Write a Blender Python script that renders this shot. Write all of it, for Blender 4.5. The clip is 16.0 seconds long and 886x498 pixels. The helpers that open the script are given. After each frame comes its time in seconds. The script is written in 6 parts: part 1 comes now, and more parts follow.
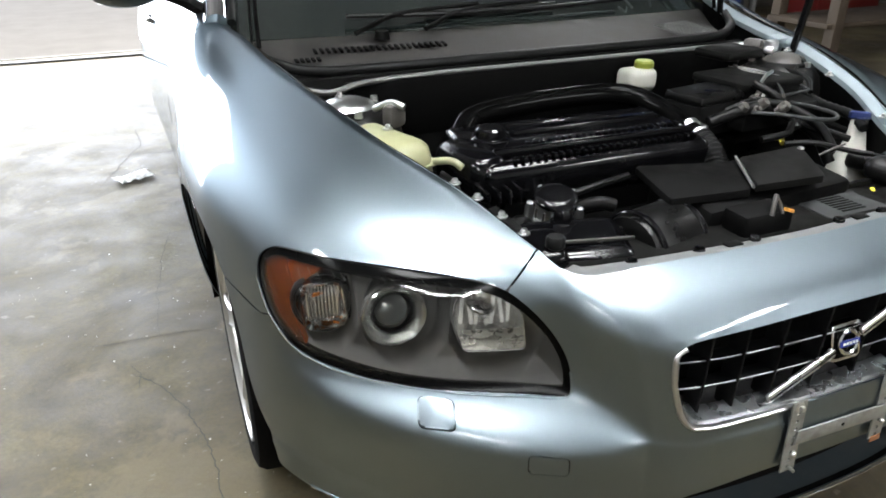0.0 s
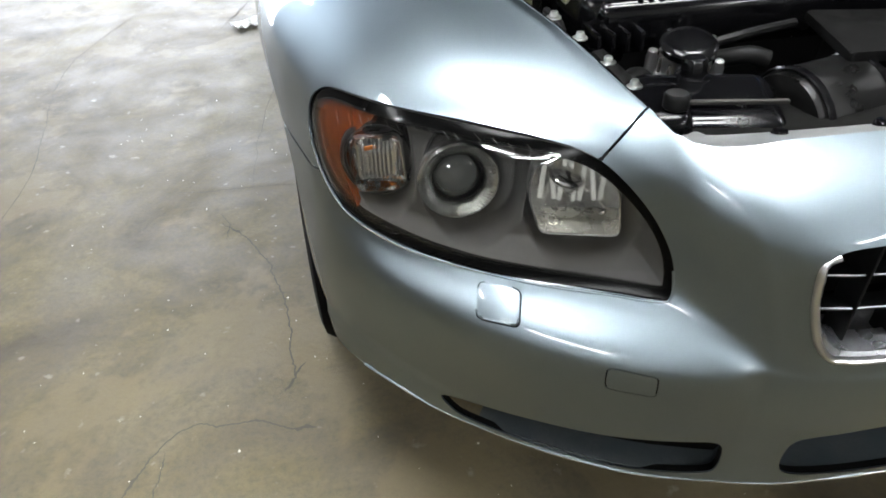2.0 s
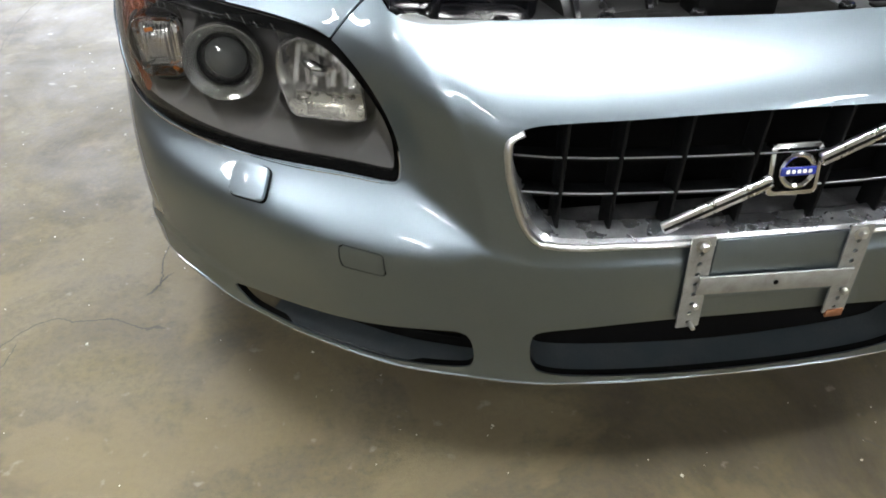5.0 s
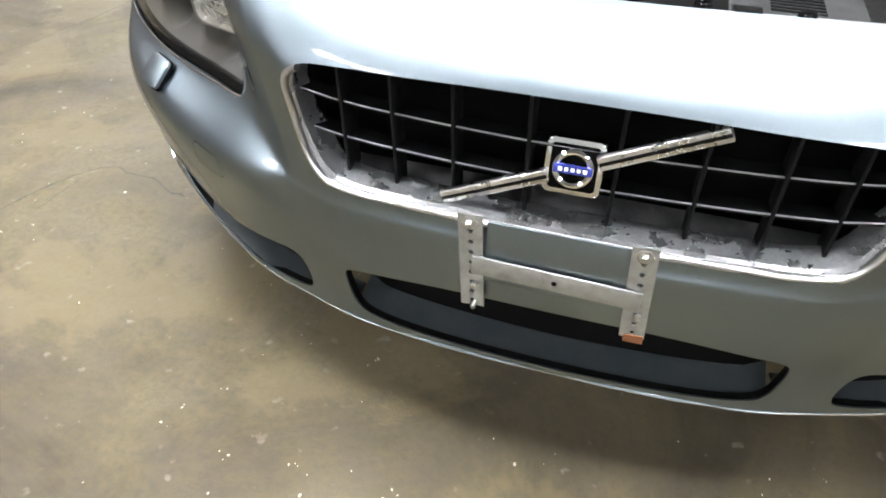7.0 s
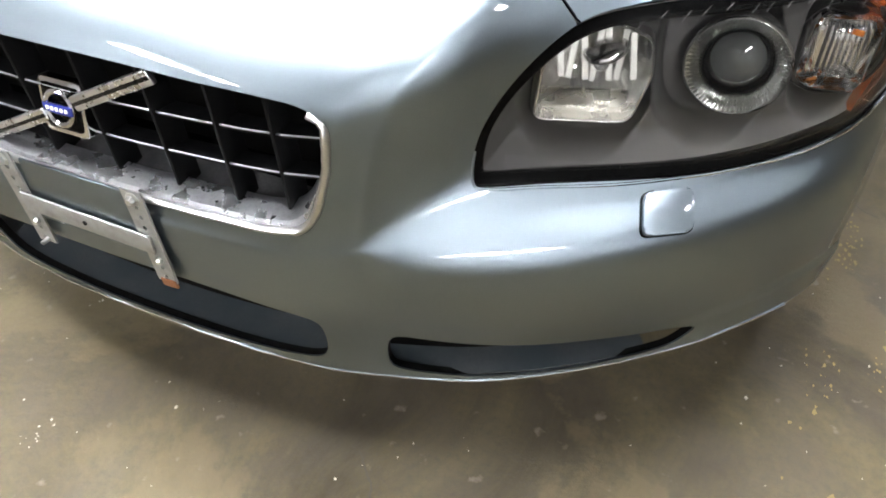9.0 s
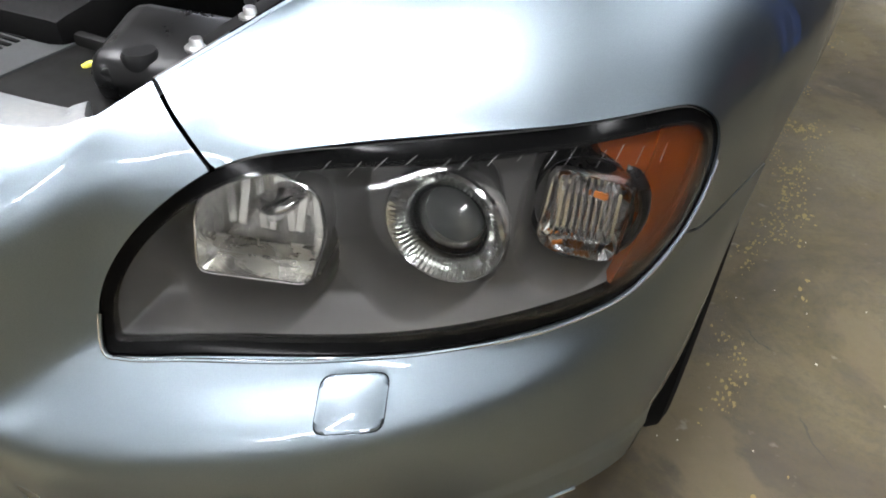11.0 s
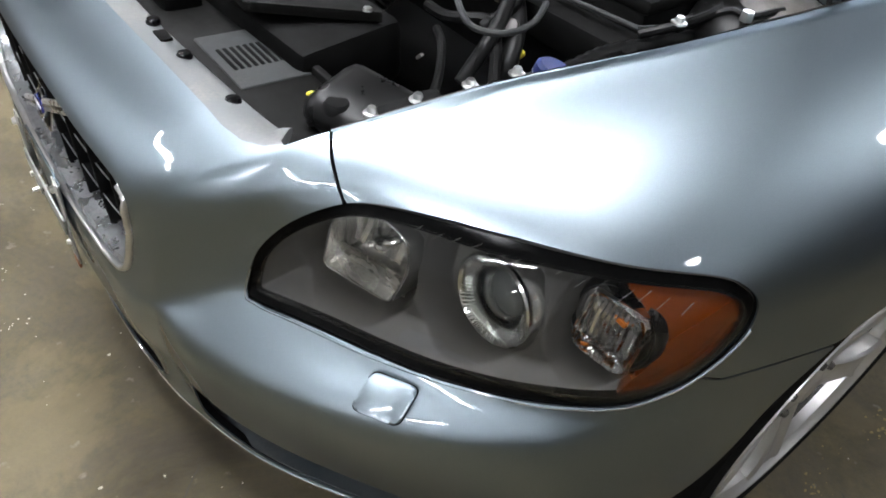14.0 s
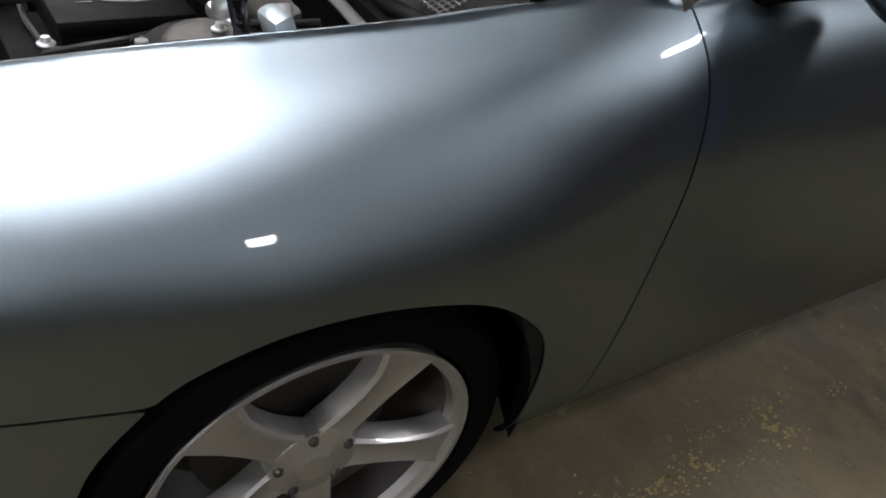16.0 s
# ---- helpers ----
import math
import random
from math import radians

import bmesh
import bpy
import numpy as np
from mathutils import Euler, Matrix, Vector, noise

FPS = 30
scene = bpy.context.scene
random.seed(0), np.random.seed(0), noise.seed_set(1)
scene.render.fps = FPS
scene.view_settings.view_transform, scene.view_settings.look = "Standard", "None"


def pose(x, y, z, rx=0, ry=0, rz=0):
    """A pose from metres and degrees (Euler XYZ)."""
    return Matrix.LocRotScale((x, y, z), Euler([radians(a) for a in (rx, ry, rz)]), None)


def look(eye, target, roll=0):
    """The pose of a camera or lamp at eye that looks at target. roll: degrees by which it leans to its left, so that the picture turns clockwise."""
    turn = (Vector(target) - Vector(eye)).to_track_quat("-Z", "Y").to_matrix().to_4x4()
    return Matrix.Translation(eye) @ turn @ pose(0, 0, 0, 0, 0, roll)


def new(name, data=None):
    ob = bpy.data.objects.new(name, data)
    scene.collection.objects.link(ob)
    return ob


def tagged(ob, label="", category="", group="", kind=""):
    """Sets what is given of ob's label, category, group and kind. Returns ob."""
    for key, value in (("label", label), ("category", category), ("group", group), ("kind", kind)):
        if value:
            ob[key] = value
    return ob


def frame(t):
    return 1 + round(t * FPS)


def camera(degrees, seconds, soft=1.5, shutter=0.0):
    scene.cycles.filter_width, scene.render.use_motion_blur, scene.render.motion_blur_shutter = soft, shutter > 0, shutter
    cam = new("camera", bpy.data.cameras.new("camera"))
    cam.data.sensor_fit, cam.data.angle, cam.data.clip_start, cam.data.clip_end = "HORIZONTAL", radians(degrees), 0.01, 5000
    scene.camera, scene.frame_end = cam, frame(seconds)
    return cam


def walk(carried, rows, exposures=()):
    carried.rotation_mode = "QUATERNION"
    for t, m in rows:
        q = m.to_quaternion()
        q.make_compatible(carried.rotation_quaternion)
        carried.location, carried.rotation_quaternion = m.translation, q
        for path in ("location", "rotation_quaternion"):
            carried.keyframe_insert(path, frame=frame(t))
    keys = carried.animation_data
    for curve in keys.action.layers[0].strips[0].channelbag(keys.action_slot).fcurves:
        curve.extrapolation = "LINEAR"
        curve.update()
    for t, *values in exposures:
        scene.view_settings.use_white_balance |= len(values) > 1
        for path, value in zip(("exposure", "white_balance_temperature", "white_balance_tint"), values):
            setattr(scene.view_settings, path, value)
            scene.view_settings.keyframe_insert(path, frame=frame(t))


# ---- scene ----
cam = camera(64.07, 16.0, soft=1.8)
PATH = [
    (0, (-0.970, -0.661, 1.226), (-0.294, 1.003, 0.345), -0.42),
    (0.5, (-1.008, -0.647, 1.169), (-0.337, 0.922, 0.125), 1.74),
    (1, (-0.948, -0.587, 1.125), (-0.310, 0.968, 0.040), 3.34),
    (1.5, (-0.861, -0.547, 1.115), (-0.485, 1.052, -0.027), -0.10),
    (2, (-0.832, -0.513, 1.105), (-0.569, 1.080, -0.075), -2.44),
    (2.5, (-0.856, -0.435, 1.084), (-0.436, 1.085, -0.146), 0.07),
    (3, (-0.862, -0.404, 1.081), (-0.416, 1.061, -0.205), -1.31),
    (3.5, (-0.848, -0.420, 1.036), (-0.462, 1.104, -0.201), -0.83),
    (4, (-0.835, -0.487, 0.994), (-0.500, 1.130, -0.135), 1.53),
    (4.5, (-0.688, -0.581, 1.002), (-0.415, 1.011, -0.176), -0.93),
    (5, (-0.496, -0.678, 1.012), (-0.311, 0.904, -0.198), -0.44),
    (7.5, (0.217, -0.664, 1.021), (-0.332, 0.734, -0.300), -0.23),
    (8, (0.394, -0.592, 1.014), (-0.189, 0.789, -0.310), -0.18),
    (8.5, (0.516, -0.516, 1.005), (-0.004, 0.863, -0.347), -0.56),
    (9, (0.673, -0.473, 1.001), (0.073, 0.865, -0.359), -0.68),
    (9.5, (0.828, -0.403, 1.000), (0.180, 0.927, -0.345), 3.49),
    (10, (0.865, -0.271, 1.014), (0.271, 1.126, -0.289), 3.70),
    (12.5, (0.938, -0.130, 0.957), (0.009, 1.148, -0.270), 3.28),
    (13, (0.983, -0.129, 1.014), (-0.055, 0.983, -0.285), 5.54),
    (13.5, (0.999, -0.149, 1.108), (-0.080, 0.902, -0.207), 7.91),
    (14, (1.027, -0.148, 1.161), (-0.077, 0.876, -0.156), 8.89),
    (14.5, (1.175, -0.025, 1.217), (0.038, 1.048, -0.030), 12.02),
    (15, (1.346, 0.163, 1.234), (0.062, 1.144, 0.054), 14.93),
    (15.5, (1.381, 0.355, 1.244), (0.041, 1.232, 0.046), 14.79),
    (16, (1.420, 0.544, 1.219), (0.179, 1.519, -0.009), 12.27),
]
walk(cam, [(t, look(eye, target, roll)) for t, eye, target, roll in PATH],
     [(0, -0.15, 6500, 11), (3.5, -0.15, 6500, 11), (5, 0.0, 6500, 12), (7.5, 0.56, 6500, 15), (10, 0.55, 6450, 16), (12.5, 0.33, 6350, 14), (13.5, 0.16, 6350, 14),
      (14, -0.1, 6350, 14), (14.5, -0.2, 6400, 15), (15.5, -0.42, 6500, 17), (16, -0.5, 6550, 17)])
# ---- world, lights ----
world = bpy.data.worlds.new("world")
scene.world = world
world.use_nodes = True
sky = world.node_tree.nodes.new("ShaderNodeTexSky")
sky.sky_type, sky.sun_disc = "NISHITA", False
sky.sun_elevation, sky.sun_rotation = radians(48), radians(20)
back = world.node_tree.nodes["Background"]
back.inputs["Strength"].default_value = 0.12
world.node_tree.links.new(sky.outputs["Color"], back.inputs["Color"])

sun = new("sun", bpy.data.lights.new("sun", "SUN"))
sun.data.energy, sun.data.angle, sun.data.color = 3.5, radians(0.6), (1.0, 0.95, 0.88)
sun.matrix_world = look((-6, 14, 12), (-4, 9, 0))

# daylight in the open doorway
day = new("doorway_daylight", bpy.data.lights.new("doorway_daylight", "AREA"))
day.data.shape, day.data.size, day.data.size_y = "RECTANGLE", 4.6, 3.2
day.data.energy, day.data.color = 1150.0, (0.86, 0.92, 1.0)
day.matrix_world = look((-2.2, 6.5, 1.7), (-2.2, 0.0, 1.0))
# ---- materials ----
def mat(name, color, rough=0.5, metal=0.0, **more):
    m = bpy.data.materials.new(name)
    m.use_nodes = True
    b = m.node_tree.nodes["Principled BSDF"]
    b.inputs["Base Color"].default_value = (*color, 1)
    b.inputs["Roughness"].default_value, b.inputs["Metallic"].default_value = rough, metal
    for key, value in more.items():
        b.inputs[key.replace("_", " ").title().replace("Ior", "IOR")].default_value = value
    return m


def nodes_of(m):
    t = m.node_tree
    return t.nodes, t.links, t.nodes["Principled BSDF"]


def coords(m, scale=(1, 1, 1)):
    n, l, _ = nodes_of(m)
    c, mp = n.new("ShaderNodeTexCoord"), n.new("ShaderNodeMapping")
    mp.inputs["Scale"].default_value = scale
    l.new(c.outputs["Object"], mp.inputs["Vector"])
    return mp.outputs["Vector"]


def noise_of(m, scale, detail=6, rough=0.6, vector=None, dist=0.0):
    n, l, _ = nodes_of(m)
    t = n.new("ShaderNodeTexNoise")
    t.inputs["Scale"].default_value, t.inputs["Detail"].default_value = scale, detail
    t.inputs["Roughness"].default_value, t.inputs["Distortion"].default_value = rough, dist
    l.new(vector if vector is not None else coords(m), t.inputs["Vector"])
    return t.outputs["Fac"]


def ramp(m, fac, stops):
    n, l, _ = nodes_of(m)
    r = n.new("ShaderNodeValToRGB")
    while len(r.color_ramp.elements) < len(stops):
        r.color_ramp.elements.new(0.5)
    for e, (p, c) in zip(r.color_ramp.elements, stops):
        e.position, e.color = p, (*(c if hasattr(c, "__len__") else (c, c, c)), 1)
    l.new(fac, r.inputs["Fac"])
    return r.outputs["Color"]


def mixed(m, fac, a, b, mode="MIX"):
    n, l, _ = nodes_of(m)
    x = n.new("ShaderNodeMix")
    x.data_type, x.blend_type = "RGBA", mode
    for sock, v in ((x.inputs[0], fac), (x.inputs[6], a), (x.inputs[7], b)):
        if isinstance(v, (int, float)):
            sock.default_value = v
        elif isinstance(v, tuple):
            sock.default_value = (*v, 1)
        else:
            l.new(v, sock)
    return x.outputs[2]


def bump(m, height, strength=0.3, distance=0.01, into="Normal"):
    n, l, b = nodes_of(m)
    x = n.new("ShaderNodeBump")
    x.inputs["Strength"].default_value, x.inputs["Distance"].default_value = strength, distance
    l.new(height, x.inputs["Height"])
    l.new(x.outputs["Normal"], b.inputs[into])


def dusty(name, color, rough, amount=0.25, scale=14, metal=0.0, dust=(0.30, 0.28, 0.25), **more):
    """A surface with blotches of dust and uneven gloss."""
    m = mat(name, color, rough, metal, **more)
    n, l, b = nodes_of(m)
    f = ramp(m, noise_of(m, scale), [(0.38, 0.0), (0.72, 1.0)])
    fine = noise_of(m, scale * 12, 3)
    mask = mixed(m, 1.0, f, ramp(m, fine, [(0.3, 0.35), (0.7, 1.0)]), "MULTIPLY")
    scaled = mixed(m, 1.0, mask, (amount,) * 3, "MULTIPLY")
    l.new(mixed(m, scaled, color, dust), b.inputs["Base Color"])
    l.new(ramp(m, f, [(0.0, rough), (1.0, min(1, rough + 0.22))]), b.inputs["Roughness"])
    return m


def metallic_paint(name, low, high, rough):
    """Flake paint: a broad metal gloss with short tails over a little pigment, under a sharp clear coat."""
    m = mat(name, low, rough, 1.0)
    n, l, b = nodes_of(m)
    flake = ramp(m, noise_of(m, 1400, 2), [(0.3, 0.0), (0.7, 1.0)])
    haze = noise_of(m, 5, 5)
    tone = mixed(m, ramp(m, haze, [(0.35, 0.0), (0.75, 0.14)]), mixed(m, flake, low, high), (0.25, 0.27, 0.285))
    base, body, coat, mix_a, mix_b, edge = (n.new("ShaderNode" + k) for k in ("BsdfGlossy", "BsdfDiffuse", "BsdfGlossy", "MixShader", "MixShader", "Fresnel"))
    base.distribution = "BECKMANN"
    l.new(tone, base.inputs["Color"])
    l.new(ramp(m, haze, [(0.3, rough - .015), (0.8, rough + .03)]), base.inputs["Roughness"])
    l.new(mixed(m, 1.0, tone, (0.9, 0.95, 1.0), "MULTIPLY"), body.inputs["Color"])
    l.new(ramp(m, noise_of(m, 9, 8, 0.7), [(0.45, 0.015), (0.75, 0.06)]), coat.inputs["Roughness"])
    mix_a.inputs[0].default_value, edge.inputs["IOR"].default_value = 0.03, 1.5
    l.new(base.outputs[0], mix_a.inputs[1])
    l.new(body.outputs[0], mix_a.inputs[2])
    l.new(edge.outputs[0], mix_b.inputs[0])
    l.new(mix_a.outputs[0], mix_b.inputs[1])
    l.new(coat.outputs[0], mix_b.inputs[2])
    l.new(mix_b.outputs[0], n["Material Output"].inputs["Surface"])
    n.remove(b)
    return m


PAINT = metallic_paint("silver_blue_metallic_paint", (0.170, 0.209, 0.238), (0.204, 0.246, 0.277), 0.47)

LEDGE_GREY = dusty("dusty_blue_grey_ledge", (0.020, 0.027, 0.031), 0.42, 0.10, 18)
PAINT_EDGE = mat("painted_inner_flange", (0.33, 0.39, 0.42), 0.4, 0.6)
BLACK_PLASTIC = dusty("black_engine_plastic", (0.002, 0.002, 0.0024), 0.09, 0.002, specular_ior_level=0.3)
BLACK_SATIN = dusty("satin_black_plastic", (0.003, 0.003, 0.003), 0.26, 0.008, specular_ior_level=0.2)
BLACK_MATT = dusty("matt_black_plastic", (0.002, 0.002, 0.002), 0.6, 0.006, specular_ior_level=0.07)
BLACK_GLOSS = mat("gloss_black_seal", (0.002, 0.002, 0.002), 0.16, specular_ior_level=0.05)
# near black for sheets and slots that stand for unlit depth
DARK_VOID = mat("near_black_unlit_depth", (0.002, 0.002, 0.002), 0.9, specular_ior_level=0.1)
GREY_PLASTIC = dusty("grey_textured_plastic", (0.07, 0.073, 0.072), 0.5, 0.35, 20)
GRILLE_PLASTIC = dusty("dusty_dark_grille_plastic", (0.004, 0.0042, 0.0045), 0.55, 0.01, 22, specular_ior_level=0.08, dust=(0.36, 0.36, 0.36))
RUBBER = dusty("tyre_rubber", (0.003, 0.003, 0.003), 0.9, 0.006, 10, specular_ior_level=0.06)
HOSE = mat("black_rubber_hose", (0.005, 0.005, 0.005), 0.4, specular_ior_level=0.10)
CHROME = mat("chrome_trim", (0.78, 0.78, 0.78), 0.12, 1.0)
CHROME_WORN = dusty("worn_chrome_strip", (0.72, 0.72, 0.73), 0.22, 0.12, 40, 1.0, (0.5, 0.5, 0.5))
DULL_EDGE = mat("grey_slat_highlight", (0.30, 0.31, 0.32), 0.35, 0.8)
REFLECTOR = mat("lamp_reflector", (0.86, 0.85, 0.82), 0.17, 0.88)
FLOOR_CHROME = dusty("soft_reflector_floor", (0.50, 0.49, 0.44), 0.20, 0.5, 60, 1.0, (0.30, 0.28, 0.22))
RIBBED = mat("ribbed_ring_chrome", (0.68, 0.69, 0.67), 0.14, 1.0)
BULB_GLASS = mat("pale_bulb_glass", (0.45, 0.45, 0.43), 0.06, 0.3, coat_weight=1.0)
DUSTY_CHROME = dusty("dust_covered_chrome", (0.40, 0.41, 0.425), 0.22, 0.75, 22, 0.9, (0.12, 0.12, 0.123))
CHROME_SOFT = mat("satin_worn_chrome", (0.66, 0.66, 0.66), 0.28, 1.0)
FACET = mat("faceted_chrome", (0.95, 0.94, 0.93), 0.12, 1.0)
ALLOY = dusty("silver_alloy_wheel", (0.52, 0.52, 0.51), 0.34, 0.25, 12, 0.85, (0.35, 0.31, 0.27), coat_weight=0.4)
ALUMINIUM = dusty("cast_aluminium", (0.62, 0.62, 0.63), 0.34, 0.2, 30, 1.0)
GALVANISED = dusty("perforated_galvanised_steel", (0.37, 0.38, 0.37), 0.46, 0.6, 40, 0.8, (0.20, 0.17, 0.14))
RUST = dusty("rusty_steel", (0.16, 0.06, 0.022), 0.85, 0.5, 60, 0.0, (0.28, 0.13, 0.05))
STEEL = mat("zinc_bolt_steel", (0.6, 0.6, 0.58), 0.3, 1.0)
HOUSING = dusty("satin_grey_lamp_housing", (0.042, 0.041, 0.039), 0.42, 0.06, 9)
AMBER = mat("amber_reflector_lens", (0.095, 0.019, 0.002), 0.14, 0.0, coat_weight=1.0)
BULB = mat("amber_bulb", (0.26, 0.08, 0.015), 0.15)
TANK = dusty("yellowed_translucent_plastic", (0.19, 0.19, 0.105), 0.34, 0.2, 16, dust=(0.15, 0.14, 0.09))
WHITE_PLASTIC = dusty("white_reservoir_plastic", (0.38, 0.38, 0.34), 0.4, 0.25, 16)
GREEN_CAP = mat("yellow_green_cap", (0.20, 0.23, 0.03), 0.4)
BLUE_CAP = mat("blue_cap", (0.008, 0.014, 0.06), 0.5, specular_ior_level=0.2)
BADGE_BLUE = mat("blue_badge_enamel", (0.02, 0.03, 0.20), 0.22, 0.0, coat_weight=0.8)
YELLOW = mat("yellow_plastic_tag", (0.55, 0.50, 0.04), 0.5)
ORANGE = mat("orange_connector", (0.62, 0.27, 0.03), 0.5)
RED = mat("red_terminal_cover", (0.5, 0.03, 0.02), 0.4)
LABEL_INK = mat("white_label_print", (0.2, 0.2, 0.19), 0.6)
GRIT = mat("pale_grit", (0.40, 0.37, 0.31), 0.9)
PAPER = mat("white_paper", (0.8, 0.8, 0.78), 0.9)
MARKER = mat("white_marker_paint", (0.75, 0.76, 0.74), 0.7)
PROJECTOR_GLASS = mat("grey_projector_glass", (0.045, 0.048, 0.046), 0.10, coat_weight=1.0, coat_roughness=0.02)
DUSTY_FLOOR = dusty("dusty_grille_floor_plastic", (0.035, 0.036, 0.038), 0.45, 0.8, 26, dust=(0.16, 0.16, 0.16))
SCREEN_GLASS = mat("dark_windscreen_glass", (0.010, 0.013, 0.012), 0.03, 0.0, coat_weight=1.0)
COWL = dusty("dusty_grey_black_cowl", (0.020, 0.019, 0.018), 0.55, 0.14, 18, specular_ior_level=0.2)
BAY_PLASTIC = dusty("dusty_black_bay_plastic", (0.003, 0.003, 0.0028), 0.5, 0.008, 18, specular_ior_level=0.08)
SLAM = dusty("painted_slam_edge", (0.105, 0.112, 0.115), 0.5, 0.4, 16, 0.3)
VENT_GREY = dusty("dusty_mid_grey_plastic", (0.022, 0.0235, 0.024), 0.6, 0.06, 20, specular_ior_level=0.15)
INTERIOR = mat("dark_cabin_trim", (0.03, 0.028, 0.027), 0.7)


def clear(name, tint=(1, 1, 1), haze=0.0):
    """Clear plastic or glass: straight-through light with a Fresnel gloss, and a little haze from age and scratches."""
    m = mat(name, tint, 0.5)
    n, l, b = nodes_of(m)
    cloud = ramp(m, noise_of(m, 30, 8, 0.75), [(0.35, 0.4 * haze), (0.75, 1.6 * haze)])
    a, g, d, x, y, f = (n.new("ShaderNode" + k) for k in ("BsdfTransparent", "BsdfGlossy", "BsdfDiffuse", "MixShader", "MixShader", "Fresnel"))
    a.inputs["Color"].default_value = (*tint, 1)
    d.inputs["Color"].default_value = (0.75, 0.74, 0.72, 1)
    g.inputs["Roughness"].default_value, f.inputs["IOR"].default_value = 0.03, 1.5
    l.new(cloud, y.inputs[0])
    l.new(a.outputs[0], y.inputs[1])
    l.new(d.outputs[0], y.inputs[2])
    l.new(f.outputs[0], x.inputs[0])
    l.new(y.outputs[0], x.inputs[1])
    l.new(g.outputs[0], x.inputs[2])
    l.new(x.outputs[0], n["Material Output"].inputs["Surface"])
    n.remove(b)
    return m


LENS = clear("clear_lamp_lens", (0.95, 0.95, 0.94), 0.002)


def concrete():
    m = mat("worn_garage_concrete", (0.222, 0.207, 0.178), 0.8)
    n, l, b = nodes_of(m)
    big = noise_of(m, 1.6, 8, 0.7, dist=0.8)
    mid = noise_of(m, 5, 8, 0.7)
    fine = noise_of(m, 70, 6, 0.75)
    c = ramp(m, big, [(0.36, (0.036, 0.029, 0.014)), (0.46, (0.066, 0.055, 0.027)), (0.54, (0.090, 0.077, 0.037)), (0.66, (0.120, 0.107, 0.063))])
    c = mixed(m, ramp(m, mid, [(0.38, 0.55), (0.62, 0.0)]), c, (0.056, 0.046, 0.032))
    c = mixed(m, ramp(m, fine, [(0.33, 0.55), (0.55, 0.0)]), c, (0.043, 0.038, 0.029))
    worn = noise_of(m, 2.3, 10, 0.62, dist=0.3)
    c = mixed(m, ramp(m, worn, [(0.53, 0.0), (0.57, 0.55)]), c, (0.111, 0.092, 0.049))
    dark = noise_of(m, 3.1, 9, 0.68, dist=0.5)
    c = mixed(m, ramp(m, dark, [(0.33, 0.5), (0.43, 0.0)]), c, (0.037, 0.030, 0.021))
    pale = noise_of(m, 26, 4, 0.5)
    c = mixed(m, ramp(m, pale, [(0.66, 0.0), (0.74, 0.5)]), c, (0.192, 0.181, 0.152))
    c = mixed(m, 1.0, c, (1.02, 0.98, 0.95), "MULTIPLY")
    l.new(c, b.inputs["Base Color"])
    b.inputs["Specular IOR Level"].default_value = 0.42
    l.new(ramp(m, mid, [(0.3, 0.60), (0.7, 0.84)]), b.inputs["Roughness"])
    bump(m, mixed(m, 0.5, mid, fine), 0.35, 0.006)
    return m


CONCRETE = concrete()
CRACK = mat("dirt_in_crack", (0.055, 0.048, 0.036), 0.95)
YELLOW_PAINT = dusty("worn_yellow_floor_paint", (0.21, 0.155, 0.05), 0.8, 0.6, 40, 0, (0.2, 0.17, 0.11))
WALL = dusty("dirty_painted_block_wall", (0.11, 0.10, 0.09), 0.8, 0.5, 2.5, 0, (0.16, 0.14, 0.12))
WALL_PALE = dusty("pale_painted_block_wall", (0.32, 0.32, 0.305), 0.7, 0.4, 2.5, 0, (0.32, 0.305, 0.27))
CEILING = dusty("dark_ceiling_deck", (0.05, 0.048, 0.045), 0.8, 0.4, 2)
BLUE_STEEL = dusty("blue_lift_paint", (0.02, 0.06, 0.24), 0.45, 0.25, 9)
WOOD = dusty("raw_bench_timber", (0.040, 0.027, 0.016), 0.7, 0.5, 8, 0, (0.055, 0.042, 0.03))
DARK_STEEL = dusty("dark_oily_steel", (0.03, 0.027, 0.024), 0.45, 0.2, 12)


def glow(name, color, strength):
    m = mat(name, (0.8, 0.8, 0.8), 0.5)
    b = m.node_tree.nodes["Principled BSDF"]
    b.inputs["Emission Color"].default_value, b.inputs["Emission Strength"].default_value = (*color, 1), strength
    return m


TUBE = glow("lamp_diffuser", (0.97, 1.0, 1.0), 86.0)
FIXTURE = mat("white_fixture_enamel", (0.75, 0.75, 0.73), 0.4)
# ---- mesh tools ----
def part(name, bm, material, parent=None, label="", smooth=True):
    """Links a bmesh as one mesh object, under a thing or a part."""
    me = bpy.data.meshes.new(name)
    bm.to_mesh(me)
    bm.free()
    me.materials.append(material)
    me.polygons.foreach_set("use_smooth", [smooth] * len(me.polygons))
    if smooth:
        me.set_sharp_from_angle(angle=radians(38))
    ob = new(name, me)
    if parent is not None:
        ob.parent = parent
    return tagged(ob, label)


def thing(name, label, category, group="", kind=""):
    return tagged(new(name), label, category, group, kind)


def sub(name, parent, label=""):
    """An empty part that gathers sub-parts."""
    ob = new(name)
    ob.parent = parent
    return tagged(ob, label)


